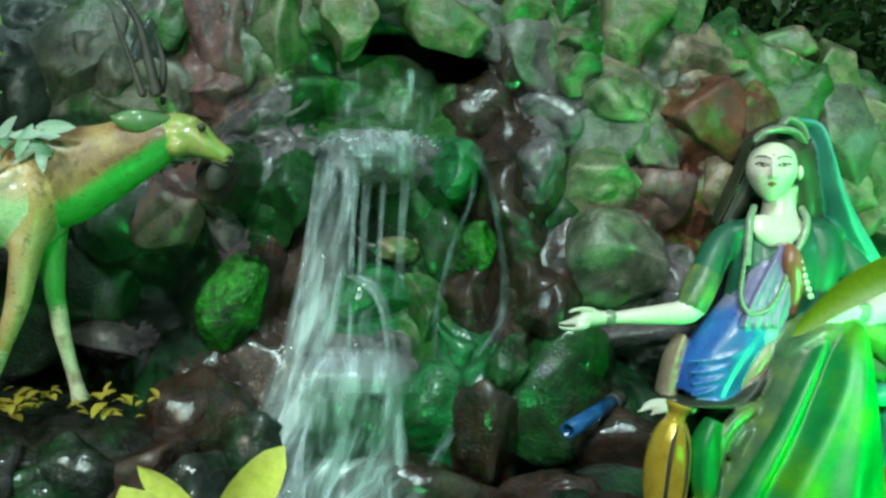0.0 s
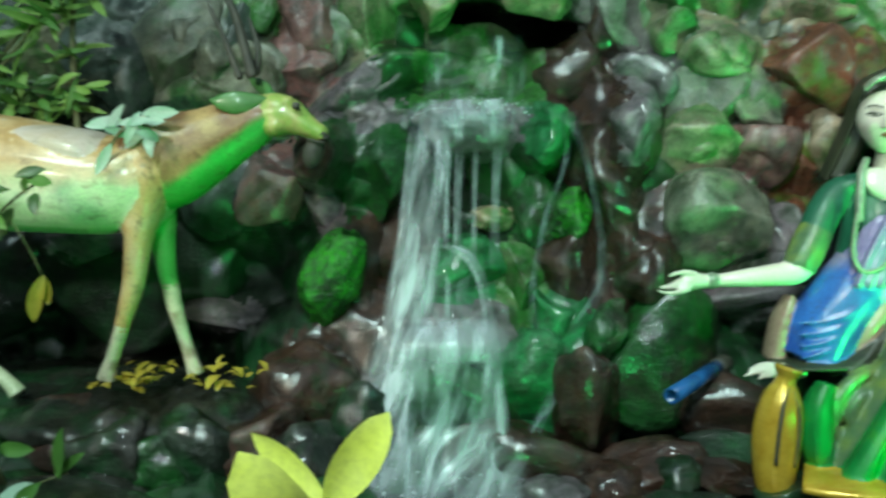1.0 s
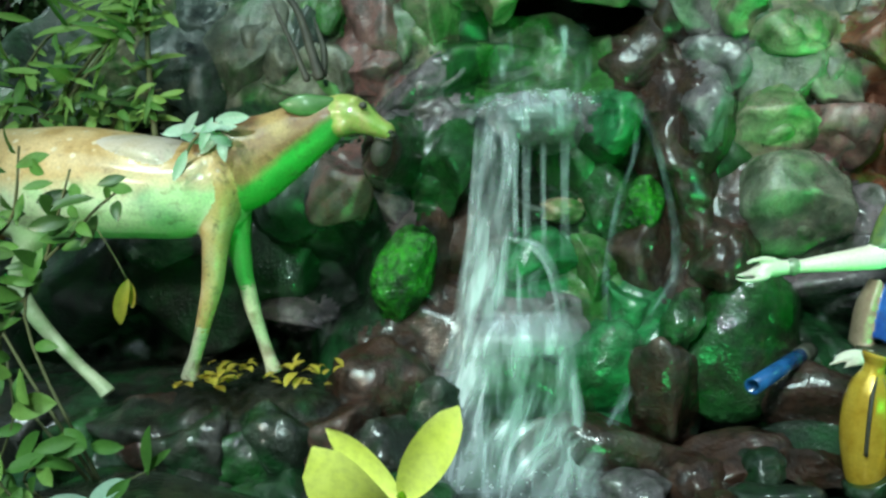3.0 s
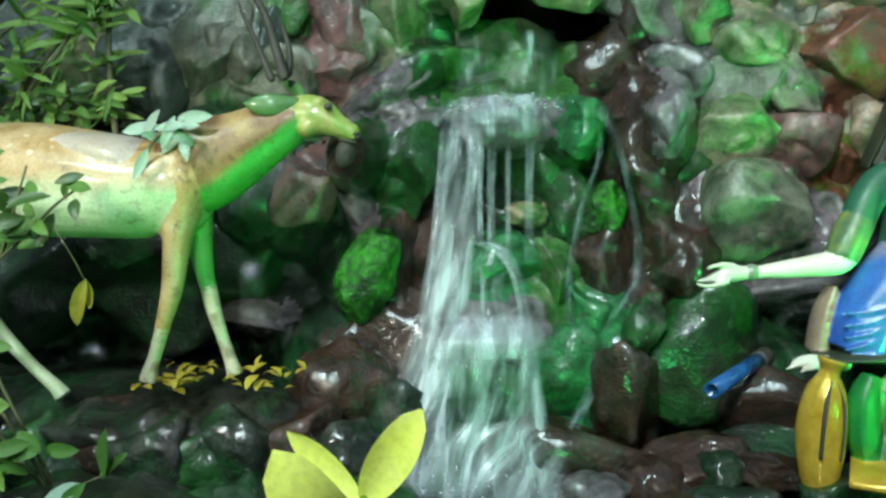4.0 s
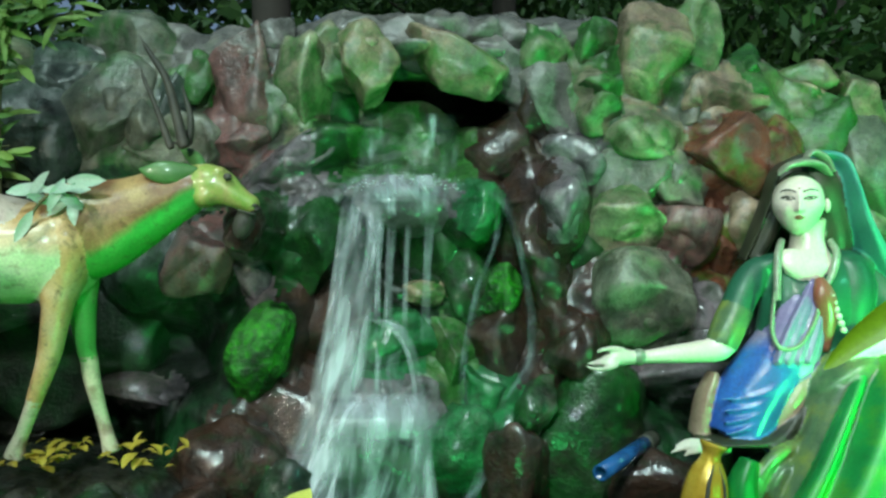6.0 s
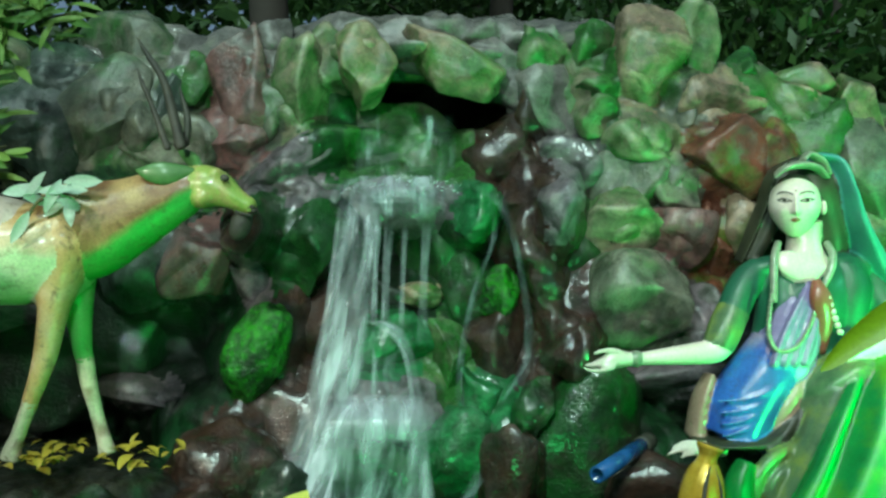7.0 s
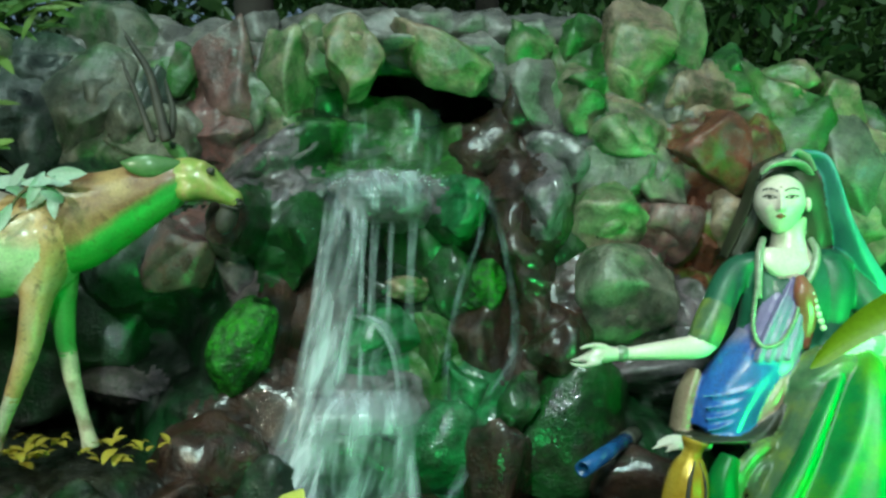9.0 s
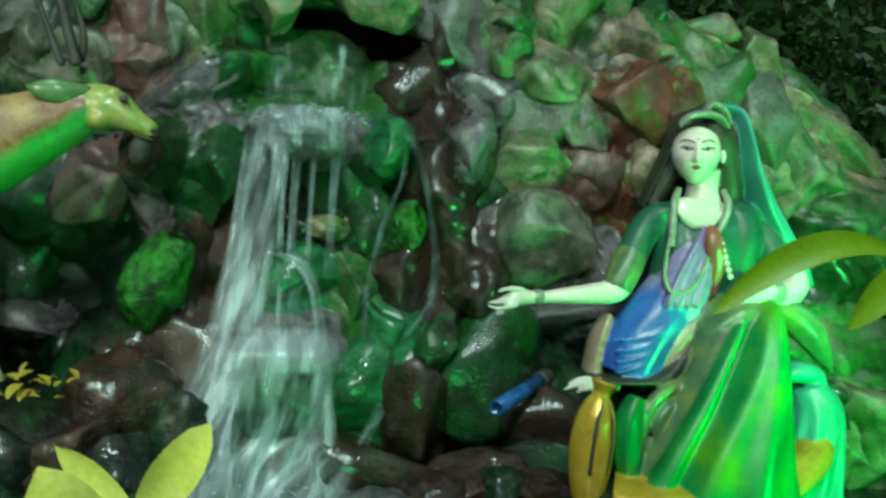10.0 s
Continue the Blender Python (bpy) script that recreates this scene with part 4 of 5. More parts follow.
    loft(bm, [(-1.138, 2.390, 1.060, 0.023, 0.025), (-1.173, 2.390, 0.964, 0.021, 0.023), (-1.188, 2.390, 0.928, 0.025, 0.026), (-1.196, 2.390, 0.892, 0.033, 0.031)], 7, 18, 7)
    ball(bm, (-1.114, 2.385, 1.360), (0.018, 0.021, 0.021), 7)
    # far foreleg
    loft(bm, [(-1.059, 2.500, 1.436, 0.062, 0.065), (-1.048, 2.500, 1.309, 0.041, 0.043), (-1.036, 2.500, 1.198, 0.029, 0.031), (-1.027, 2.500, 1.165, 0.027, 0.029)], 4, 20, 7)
    loft(bm, [(-1.029, 2.500, 1.171, 0.027, 0.029), (-1.019, 2.500, 1.106, 0.026, 0.027), (-0.995, 2.500, 1.013, 0.021, 0.022), (-0.971, 2.500, 0.929, 0.022, 0.024), (-0.959, 2.500, 0.882, 0.029, 0.029)], 7, 20, 7)
    # near hind leg
    loft(bm, [(-1.810, 2.430, 1.503, 0.110, 0.093), (-1.697, 2.410, 1.398, 0.086, 0.076), (-1.706, 2.400, 1.308, 0.053, 0.053), (-1.754, 2.400, 1.236, 0.036, 0.039), (-1.755, 2.400, 1.172, 0.031, 0.031), (-1.686, 2.400, 1.068, 0.025, 0.025), (-1.587, 2.400, 0.954, 0.020, 0.021), (-1.506, 2.400, 0.875, 0.023, 0.025), (-1.483, 2.400, 0.845, 0.030, 0.030)], 9, 20, 8)
    # far hind leg
    loft(bm, [(-1.991, 2.520, 1.442, 0.103, 0.079), (-1.981, 2.530, 1.324, 0.069, 0.062), (-2.081, 2.540, 1.189, 0.038, 0.038), (-2.118, 2.540, 1.071, 0.026, 0.026), (-2.068, 2.540, 0.929, 0.023, 0.023), (-2.050, 2.540, 0.807, 0.030, 0.030)], 1, 18, 7)
    # tail
    loft(bm, [(-2.031, 2.500, 1.597, 0.031, 0.031), (-2.104, 2.500, 1.534, 0.034, 0.027), (-2.136, 2.500, 1.449, 0.010, 0.010)], 2, 14, 5)
    bm = fuse(bm, 0.0065, 5)
    # ears, eye, nostril
    loft(bm, [(-0.678, 2.410, 1.725, 0.012, 0.008), (-0.709, 2.400, 1.721, 0.023, 0.010), (-0.757, 2.385, 1.717, 0.033, 0.011), (-0.802, 2.380, 1.719, 0.024, 0.008), (-0.837, 2.380, 1.725, 0.003, 0.003)], 8, 18, 6)
    loft(bm, [(-0.688, 2.500, 1.746, 0.014, 0.010), (-0.717, 2.530, 1.771, 0.021, 0.010), (-0.749, 2.550, 1.793, 0.016, 0.009), (-0.770, 2.560, 1.806, 0.004, 0.004)], 8, 16, 6)
    ball(bm, (-0.585, 2.385, 1.705), (0.013, 0.010, 0.011), 3)
    ball(bm, (-0.512, 2.408, 1.624), (0.008, 0.006, 0.006), 3)
    ball(bm, (-0.508, 2.425, 1.613), (0.012, 0.020, 0.010), 3)
    loft(bm, [(-0.509, 2.405, 1.598, 0.003, 0.005), (-0.531, 2.398, 1.602, 0.004, 0.005), (-0.557, 2.392, 1.610, 0.003, 0.005)], 3, 8, 4)
    ob = part("deer_statue", bm, [TRUNK, FUR, PALE, HORN, CREAM, NECK, HEAD, SHANK, EARGREEN, HOCK])
    return tagged(ob, "painted tan spotted deer statue with dark antlers on a wet ledge", "statue")


deer()


# ---- seated figure statue ----
SKIN = paint("pale_statue_skin", [(0.76, 0.70, 0.56), (0.84, 0.79, 0.66)], 0.3, 10)
BLUE = two_tone("violet_and_blue_cloth_paint", ((0.26, 0.20, 0.26), (0.40, 0.32, 0.38)), ((0.015, 0.07, 0.34), (0.04, 0.18, 0.58)), (0.850, 2.450, 1.247), (1.202, 2.450, 1.230), 0.04)
VIOLET = paint("violet_cloth_paint", [(0.18, 0.16, 0.34), (0.30, 0.26, 0.44)], 0.35, 12)
BLOUSE = paint("green_blouse_paint", [(0.010, 0.085, 0.045), (0.022, 0.14, 0.075)], 0.5, 12, None, 0.0, 0.08)
SKIRT = paint("green_skirt_paint", [(0.006, 0.13, 0.022), (0.010, 0.24, 0.05), (0.09, 0.32, 0.012)], 0.42, 5, None, 0.0, 0.03)
VEIL = paint("teal_veil_paint", [(0.05, 0.30, 0.24), (0.09, 0.42, 0.34)], 0.36, 8, None, 0.0, 0.1)
HAIR = paint("dark_hair_paint", [(0.022, 0.03, 0.018), (0.05, 0.058, 0.03)], 0.5, 20, None, 0.0, 0.05)
BEADS = paint("bead_paint", [(0.20, 0.26, 0.18), (0.34, 0.40, 0.28)], 0.3, 40)
GOLD = paint("gold_paint", [(0.56, 0.32, 0.025), (0.80, 0.54, 0.07)], 0.25, 14, None, 0.3)
FOLD = paint("grey_green_cloth_paint", [(0.03, 0.09, 0.04), (0.10, 0.18, 0.08), (0.22, 0.30, 0.06)], 0.36, 9, None, 0.0, 0.12)
TANCLOTH = paint("tan_cloth_paint", [(0.30, 0.20, 0.14), (0.42, 0.32, 0.22)], 0.4, 14, grime=0.4)
LIP = paint("red_paint", [(0.28, 0.09, 0.05), (0.34, 0.12, 0.07)], 0.35, 30)


def face(bm, c, yaw):
    """Oval head with brow, nose, lips and chin, hair painted from the hairline back; c is its centre."""
    r = bmesh.ops.create_icosphere(bm, subdivisions=6, radius=1.0)
    turn = Matrix.Rotation(yaw, 3, "Z")
    spot = {}
    for v in r["verts"]:
        p = v.co.copy()
        low = max(0.0, -p.z)
        x, b, z = 0.075 * p.x * (1 - 0.30 * low ** 1.7), -0.086 * p.y * (1 - 0.10 * low ** 2), 0.096 * p.z
        if b > 0:
            e = abs(x) - 0.031
            b -= 0.008 * math.exp(-(e / 0.014) ** 2 - ((z - 0.016) / 0.010) ** 2)
            b += 0.004 * math.exp(-(e / 0.011) ** 2 - ((z - 0.012) / 0.006) ** 2)
            b += 0.003 * math.exp(-(e / 0.020) ** 2 - ((z - 0.036) / 0.007) ** 2)
            t = min(1.0, max(0.0, (0.030 - z) / 0.052))
            if -0.034 < z < 0.045:
                b += (0.004 * max(0.0, 1 - max(0.0, z - 0.025) / 0.02) + 0.015 * t) * math.exp(-(x / (0.006 + 0.005 * t)) ** 2) * min(1.0, (z + 0.034) / 0.008)
            b += 0.0045 * math.exp(-(x / 0.014) ** 2 - ((z + 0.042) / 0.0035) ** 2) + 0.005 * math.exp(-(x / 0.012) ** 2 - ((z + 0.051) / 0.0045) ** 2)
            b += 0.006 * math.exp(-(x / 0.018) ** 2 - ((z + 0.078) / 0.013) ** 2)
            b += 0.004 * math.exp(-((abs(x) - 0.042) / 0.018) ** 2 - ((z + 0.018) / 0.018) ** 2)
        spot[v] = (x, b, z)
        v.co = Vector(c) + turn @ Vector((x, -b, z))
    for f in {f for v in r["verts"] for f in v.link_faces}:
        x, b, z = (sum(spot[v][i] for v in f.verts) / 3 for i in range(3))
        e = abs(x) - 0.031
        paint_of = 0
        if b < 0.0 or z > 0.080 - 7 * x * x:
            paint_of = 6
        elif abs(z - 0.012 - 0.12 * e) < 0.0068 * (1 - (e / 0.023) ** 2) and not (abs(z - 0.0115) < 0.0022 and 0.005 < abs(e) < 0.012):
            paint_of = 6
        elif abs(e) < 0.021 and abs(z - 0.037 + 14 * (e - 0.003) ** 2) < 0.0025:
            paint_of = 6
        elif abs(x) < 0.015 and abs(z + 0.046) < 0.0075 * (1 - (x / 0.015) ** 2) or x * x + (z - 0.040) ** 2 < 0.0032 ** 2:
            paint_of = 10
        f.material_index = paint_of


def figure():
    bm = bmesh.new()
    # neck, chest, blouse
    loft(bm, [(1.158, 2.525, 1.591, 0.051, 0.050), (1.155, 2.520, 1.535, 0.049, 0.050), (1.155, 2.515, 1.489, 0.061, 0.055), (1.156, 2.505, 1.442, 0.087, 0.052)], 0, 26, 7)
    loft(bm, [(1.134, 2.478, 1.486, 0.076, 0.020), (1.128, 2.457, 1.450, 0.081, 0.022), (1.130, 2.445, 1.411, 0.031, 0.014)], 0, 24, 6)
    loft(bm, [(1.178, 2.540, 1.464, 0.131, 0.055), (1.176, 2.530, 1.415, 0.159, 0.082), (1.158, 2.520, 1.327, 0.151, 0.095), (1.119, 2.510, 1.230, 0.130, 0.090), (1.066, 2.500, 1.133, 0.105, 0.085)], 3, 40, 8)
    loft(bm, [(1.003, 2.530, 1.439, 0.033, 0.045), (1.059, 2.530, 1.460, 0.028, 0.050), (1.171, 2.540, 1.468, 0.025, 0.055), (1.275, 2.530, 1.466, 0.030, 0.050), (1.343, 2.530, 1.444, 0.039, 0.045)], 3, 24, 7)
    loft(bm, [(1.275, 2.530, 1.453, 0.053, 0.060), (1.289, 2.515, 1.384, 0.063, 0.075), (1.273, 2.515, 1.277, 0.060, 0.075), (1.235, 2.520, 1.160, 0.057, 0.070)], 3, 26, 7)
    # violet drape across the chest, blue cloth from waist to hip, their folds
    loft(bm, [(1.159, 2.470, 1.418, 0.028, 0.018), (1.135, 2.465, 1.348, 0.069, 0.034), (1.102, 2.460, 1.261, 0.083, 0.046), (1.072, 2.455, 1.184, 0.093, 0.056), (1.052, 2.455, 1.140, 0.086, 0.056)], 2, 48, 8, 11, 0.10)
    loft(bm, [(1.138, 2.440, 1.408, 0.005, 0.006), (1.089, 2.415, 1.334, 0.008, 0.010), (1.042, 2.400, 1.250, 0.010, 0.012), (1.008, 2.390, 1.166, 0.010, 0.012)], 2, 10, 7)
    loft(bm, [(1.149, 2.440, 1.398, 0.005, 0.006), (1.111, 2.415, 1.334, 0.008, 0.010), (1.071, 2.400, 1.250, 0.010, 0.012), (1.038, 2.390, 1.167, 0.010, 0.012)], 2, 10, 7)
    loft(bm, [(1.160, 2.440, 1.388, 0.005, 0.006), (1.134, 2.415, 1.335, 0.008, 0.010), (1.100, 2.400, 1.251, 0.010, 0.012), (1.069, 2.390, 1.167, 0.010, 0.012)], 2, 10, 7)
    loft(bm, [(1.171, 2.440, 1.378, 0.005, 0.006), (1.156, 2.415, 1.335, 0.008, 0.010), (1.129, 2.400, 1.252, 0.010, 0.012), (1.100, 2.390, 1.168, 0.010, 0.012)], 2, 10, 7)
    loft(bm, [(1.075, 2.488, 1.202, 0.098, 0.085), (1.028, 2.485, 1.124, 0.111, 0.100), (0.970, 2.480, 1.036, 0.115, 0.106), (0.925, 2.475, 0.931, 0.104, 0.108)], 1, 64, 9, 9, 0.05)
    for k in range(4):
        f = k / 3
        loft(bm, [(*(Vector((1.130, 2.425, 1.218)).lerp(Vector((1.064, 2.400, 1.115)), f)), 0.004, 0.006), (*(Vector((1.062, 2.400, 1.149)).lerp(Vector((0.985, 2.385, 1.018)), f)), 0.008, 0.011),
                  (*(Vector((0.965, 2.385, 1.078)).lerp(Vector((0.907, 2.375, 0.978)), f)), 0.007, 0.010), (*(Vector((0.848, 2.410, 1.058)).lerp(Vector((0.855, 2.385, 0.961)), f)), 0.004, 0.006)], 1, 12, 7)
    loft(bm, [(1.156, 2.430, 1.300, 0.014, 0.020), (1.141, 2.425, 1.223, 0.020, 0.022), (1.108, 2.420, 1.146, 0.019, 0.022), (1.065, 2.410, 1.079, 0.010, 0.015)], 2, 20, 6)
    # pale cloth beside the hip and at the waist, dark belt below
    loft(bm, [(0.863, 2.510, 1.124, 0.014, 0.040), (0.831, 2.500, 1.047, 0.024, 0.055), (0.815, 2.500, 0.934, 0.030, 0.060)], 11, 16, 6)
    loft(bm, [(1.117, 2.440, 1.140, 0.014, 0.030), (1.076, 2.420, 1.074, 0.029, 0.040), (1.035, 2.420, 1.004, 0.032, 0.040), (1.002, 2.420, 0.969, 0.020, 0.030)], 11, 16, 6)
    loft(bm, [(0.792, 2.460, 0.932, 0.012, 0.060), (0.882, 2.420, 0.936, 0.012, 0.075), (1.003, 2.420, 0.949, 0.024, 0.075), (1.091, 2.440, 1.031, 0.031, 0.060)], 6, 16, 6)
    # her right arm, held out over the water: sleeve, lace, forearm, bracelet, fingers
    loft(bm, [(1.027, 2.530, 1.450, 0.039, 0.040), (0.984, 2.520, 1.411, 0.049, 0.046), (0.943, 2.500, 1.350, 0.050, 0.048), (0.918, 2.490, 1.292, 0.047, 0.046)], 3, 22, 7)
    loft(bm, [(0.929, 2.492, 1.320, 0.050, 0.050), (0.900, 2.482, 1.265, 0.052, 0.050), (0.875, 2.475, 1.211, 0.047, 0.046)], 8, 26, 7, 9, 0.04)
    loft(bm, [(0.897, 2.480, 1.234, 0.040, 0.040), (0.865, 2.470, 1.201, 0.038, 0.038), (0.800, 2.465, 1.192, 0.033, 0.034), (0.712, 2.460, 1.184, 0.026, 0.028), (0.639, 2.460, 1.177, 0.019, 0.021), (0.612, 2.460, 1.175, 0.017, 0.019)], 0, 20, 7)
    loft(bm, [(0.637, 2.460, 1.177, 0.021, 0.024), (0.624, 2.460, 1.177, 0.027, 0.030), (0.610, 2.460, 1.175, 0.021, 0.024)], 7, 18, 4)
    loft(bm, [(0.615, 2.460, 1.176, 0.019, 0.022), (0.566, 2.455, 1.176, 0.027, 0.032), (0.524, 2.450, 1.167, 0.019, 0.028), (0.495, 2.450, 1.160, 0.010, 0.016), (0.466, 2.450, 1.158, 0.003, 0.006)], 0, 16, 6)
    loft(bm, [(0.575, 2.440, 1.201, 0.010, 0.010), (0.533, 2.435, 1.205, 0.008, 0.009), (0.501, 2.430, 1.199, 0.007, 0.007), (0.488, 2.430, 1.190, 0.003, 0.003)], 0, 10, 5)
    loft(bm, [(0.553, 2.425, 1.158, 0.010, 0.010), (0.509, 2.415, 1.147, 0.008, 0.008), (0.474, 2.410, 1.150, 0.007, 0.006), (0.455, 2.410, 1.158, 0.003, 0.003)], 0, 10, 5)
    # her left arm, bent so that the palm rests on the knee
    loft(bm, [(1.324, 2.540, 1.449, 0.039, 0.040), (1.370, 2.530, 1.402, 0.053, 0.050), (1.401, 2.500, 1.334, 0.053, 0.050), (1.420, 2.470, 1.271, 0.047, 0.046)], 3, 22, 7)
    loft(bm, [(1.433, 2.460, 1.290, 0.043, 0.043), (1.439, 2.430, 1.241, 0.046, 0.043), (1.397, 2.400, 1.214, 0.037, 0.038), (1.346, 2.390, 1.221, 0.027, 0.028), (1.286, 2.375, 1.220, 0.030, 0.030), (1.225, 2.365, 1.208, 0.023, 0.022), (1.181, 2.360, 1.198, 0.010, 0.010)], 0, 20, 7)
    loft(bm, [(1.370, 2.393, 1.219, 0.032, 0.032), (1.356, 2.390, 1.221, 0.035, 0.036), (1.342, 2.388, 1.221, 0.030, 0.031)], 7, 18, 4)
    # veil from the crown down over the left shoulder, dark hair on both sides
    loft(bm, [(1.182, 2.530, 1.794, 0.012, 0.055), (1.235, 2.530, 1.772, 0.018, 0.100), (1.265, 2.530, 1.690, 0.019, 0.120), (1.298, 2.540, 1.595, 0.025, 0.125), (1.358, 2.560, 1.490, 0.038, 0.120), (1.423, 2.570, 1.402, 0.041, 0.110), (1.495, 2.580, 1.312, 0.034, 0.100), (1.562, 2.600, 1.235, 0.013, 0.070)], 5, 40, 8, 7, 0.08)
    loft(bm, [(1.193, 2.590, 1.786, 0.025, 0.046), (1.115, 2.600, 1.747, 0.023, 0.055), (1.087, 2.610, 1.654, 0.025, 0.060), (1.069, 2.620, 1.563, 0.036, 0.060), (1.022, 2.630, 1.465, 0.029, 0.050)], 6, 20, 7)
    loft(bm, [(1.190, 2.570, 1.802, 0.005, 0.030), (1.093, 2.585, 1.758, 0.005, 0.050), (1.059, 2.600, 1.652, 0.005, 0.055), (1.028, 2.610, 1.562, 0.005, 0.055), (0.989, 2.620, 1.464, 0.005, 0.045)], 6, 14, 7)
    loft(bm, [(1.184, 2.540, 1.781, 0.053, 0.060), (1.196, 2.560, 1.720, 0.089, 0.095), (1.232, 2.580, 1.630, 0.083, 0.095), (1.255, 2.580, 1.541, 0.065, 0.080), (1.270, 2.580, 1.473, 0.040, 0.055)], 6, 28, 8)
    # lap, skirt and the grey-green sash beside it
    loft(bm, [(1.087, 2.500, 0.995, 0.081, 0.090), (1.172, 2.455, 1.080, 0.086, 0.115), (1.248, 2.415, 1.140, 0.071, 0.105), (1.309, 2.400, 1.147, 0.044, 0.075)], 8, 30, 8, 7, 0.05)
    loft(bm, [(1.319, 2.420, 1.158, 0.041, 0.070), (1.299, 2.380, 1.106, 0.064, 0.110), (1.271, 2.340, 0.996, 0.089, 0.140), (1.237, 2.320, 0.867, 0.138, 0.170), (1.202, 2.310, 0.736, 0.190, 0.200), (1.187, 2.310, 0.635, 0.227, 0.220), (1.184, 2.310, 0.577, 0.240, 0.225)], 4, 120, 10, 9, 0.09)
    loft(bm, [(1.225, 2.430, 1.123, 0.058, 0.080), (1.183, 2.400, 1.049, 0.071, 0.100), (1.126, 2.370, 0.936, 0.070, 0.110), (1.060, 2.360, 0.802, 0.077, 0.120), (0.995, 2.360, 0.665, 0.084, 0.120), (0.971, 2.360, 0.563, 0.087, 0.120)], 8, 72, 9, 5, 0.12)
    loft(bm, [(1.226, 2.345, 1.134, 0.017, 0.030), (1.151, 2.290, 1.021, 0.021, 0.035), (1.075, 2.255, 0.883, 0.026, 0.040), (0.995, 2.240, 0.741, 0.032, 0.045), (0.950, 2.240, 0.652, 0.038, 0.050)], 4, 40, 9, 5, 0.10)
    loft(bm, [(1.365, 2.450, 1.168, 0.035, 0.075), (1.425, 2.430, 1.151, 0.051, 0.075), (1.493, 2.420, 1.091, 0.048, 0.065), (1.557, 2.430, 1.012, 0.026, 0.035), (1.597, 2.440, 0.956, 0.005, 0.008)], 8, 26, 8, 7, 0.08)
    # bundle of teal cloth behind the skirt
    loft(bm, [(1.411, 2.450, 0.945, 0.017, 0.040), (1.448, 2.430, 0.965, 0.034, 0.060), (1.516, 2.430, 0.957, 0.031, 0.060), (1.563, 2.440, 0.922, 0.014, 0.030)], 5, 30, 7, 5, 0.08)
    loft(bm, [(1.495, 2.440, 0.921, 0.059, 0.080), (1.522, 2.430, 0.843, 0.093, 0.120), (1.511, 2.430, 0.734, 0.114, 0.140), (1.493, 2.430, 0.611, 0.135, 0.150), (1.491, 2.430, 0.531, 0.139, 0.150)], 5, 90, 9, 13, 0.13)
    # cloth bunched beside the vase, rolled in folds
    loft(bm, [(1.128, 2.420, 0.944, 0.024, 0.040), (1.058, 2.400, 0.884, 0.068, 0.060), (1.029, 2.390, 0.801, 0.078, 0.070), (1.033, 2.390, 0.707, 0.074, 0.070), (1.041, 2.390, 0.621, 0.068, 0.060)], 8, 30, 8, 5, 0.08)
    loft(bm, [(1.101, 2.360, 0.948, 0.013, 0.018), (0.997, 2.335, 0.919, 0.020, 0.022), (0.937, 2.325, 0.861, 0.021, 0.024), (0.925, 2.325, 0.786, 0.020, 0.022), (0.966, 2.335, 0.714, 0.013, 0.018)], 8, 16, 8)
    loft(bm, [(1.086, 2.345, 0.898, 0.012, 0.016), (1.003, 2.320, 0.873, 0.018, 0.020), (0.970, 2.315, 0.821, 0.020, 0.022), (0.985, 2.320, 0.760, 0.013, 0.016)], 8, 16, 8)
    loft(bm, [(1.071, 2.335, 0.843, 0.010, 0.014), (1.027, 2.315, 0.815, 0.016, 0.018), (1.026, 2.315, 0.762, 0.016, 0.018), (1.057, 2.320, 0.717, 0.010, 0.014)], 8, 16, 8)
    loft(bm, [(0.905, 2.330, 0.905, 0.023, 0.030), (0.881, 2.320, 0.837, 0.039, 0.045), (0.882, 2.320, 0.737, 0.043, 0.048), (0.900, 2.330, 0.658, 0.033, 0.040)], 4, 30, 7, 7, 0.10)
    # pale fingers resting on the mouth of the vase
    loft(bm, [(0.873, 2.430, 0.910, 0.019, 0.030), (0.828, 2.410, 0.921, 0.020, 0.032), (0.785, 2.395, 0.924, 0.018, 0.030), (0.763, 2.390, 0.921, 0.010, 0.020)], 0, 12, 6)
    loft(bm, [(0.795, 2.390, 0.939, 0.008, 0.009), (0.754, 2.380, 0.946, 0.008, 0.009), (0.719, 2.375, 0.934, 0.007, 0.007), (0.705, 2.375, 0.924, 0.003, 0.004)], 0, 12, 6)
    loft(bm, [(0.785, 2.375, 0.931, 0.008, 0.009), (0.742, 2.365, 0.932, 0.008, 0.009), (0.706, 2.360, 0.921, 0.007, 0.007), (0.687, 2.360, 0.914, 0.003, 0.004)], 0, 12, 6)
    loft(bm, [(0.784, 2.370, 0.918, 0.008, 0.009), (0.748, 2.360, 0.915, 0.008, 0.008), (0.725, 2.360, 0.905, 0.003, 0.004)], 0, 12, 6)
    # gold hem
    loft(bm, [(0.840, 2.300, 0.644, 0.029, 0.110), (0.952, 2.260, 0.644, 0.032, 0.120), (1.112, 2.250, 0.638, 0.032, 0.120), (1.286, 2.270, 0.648, 0.039, 0.120), (1.429, 2.320, 0.702, 0.056, 0.100), (1.502, 2.360, 0.748, 0.047, 0.070), (1.534, 2.380, 0.777, 0.017, 0.040)], 9, 20, 7)
    bm = fuse(bm, 0.006, 2)
    face(bm, (1.115, 2.492, 1.639), radians(-21))
    ball(bm, (1.196, 2.475, 1.632), (0.009, 0.014, 0.022), 0)
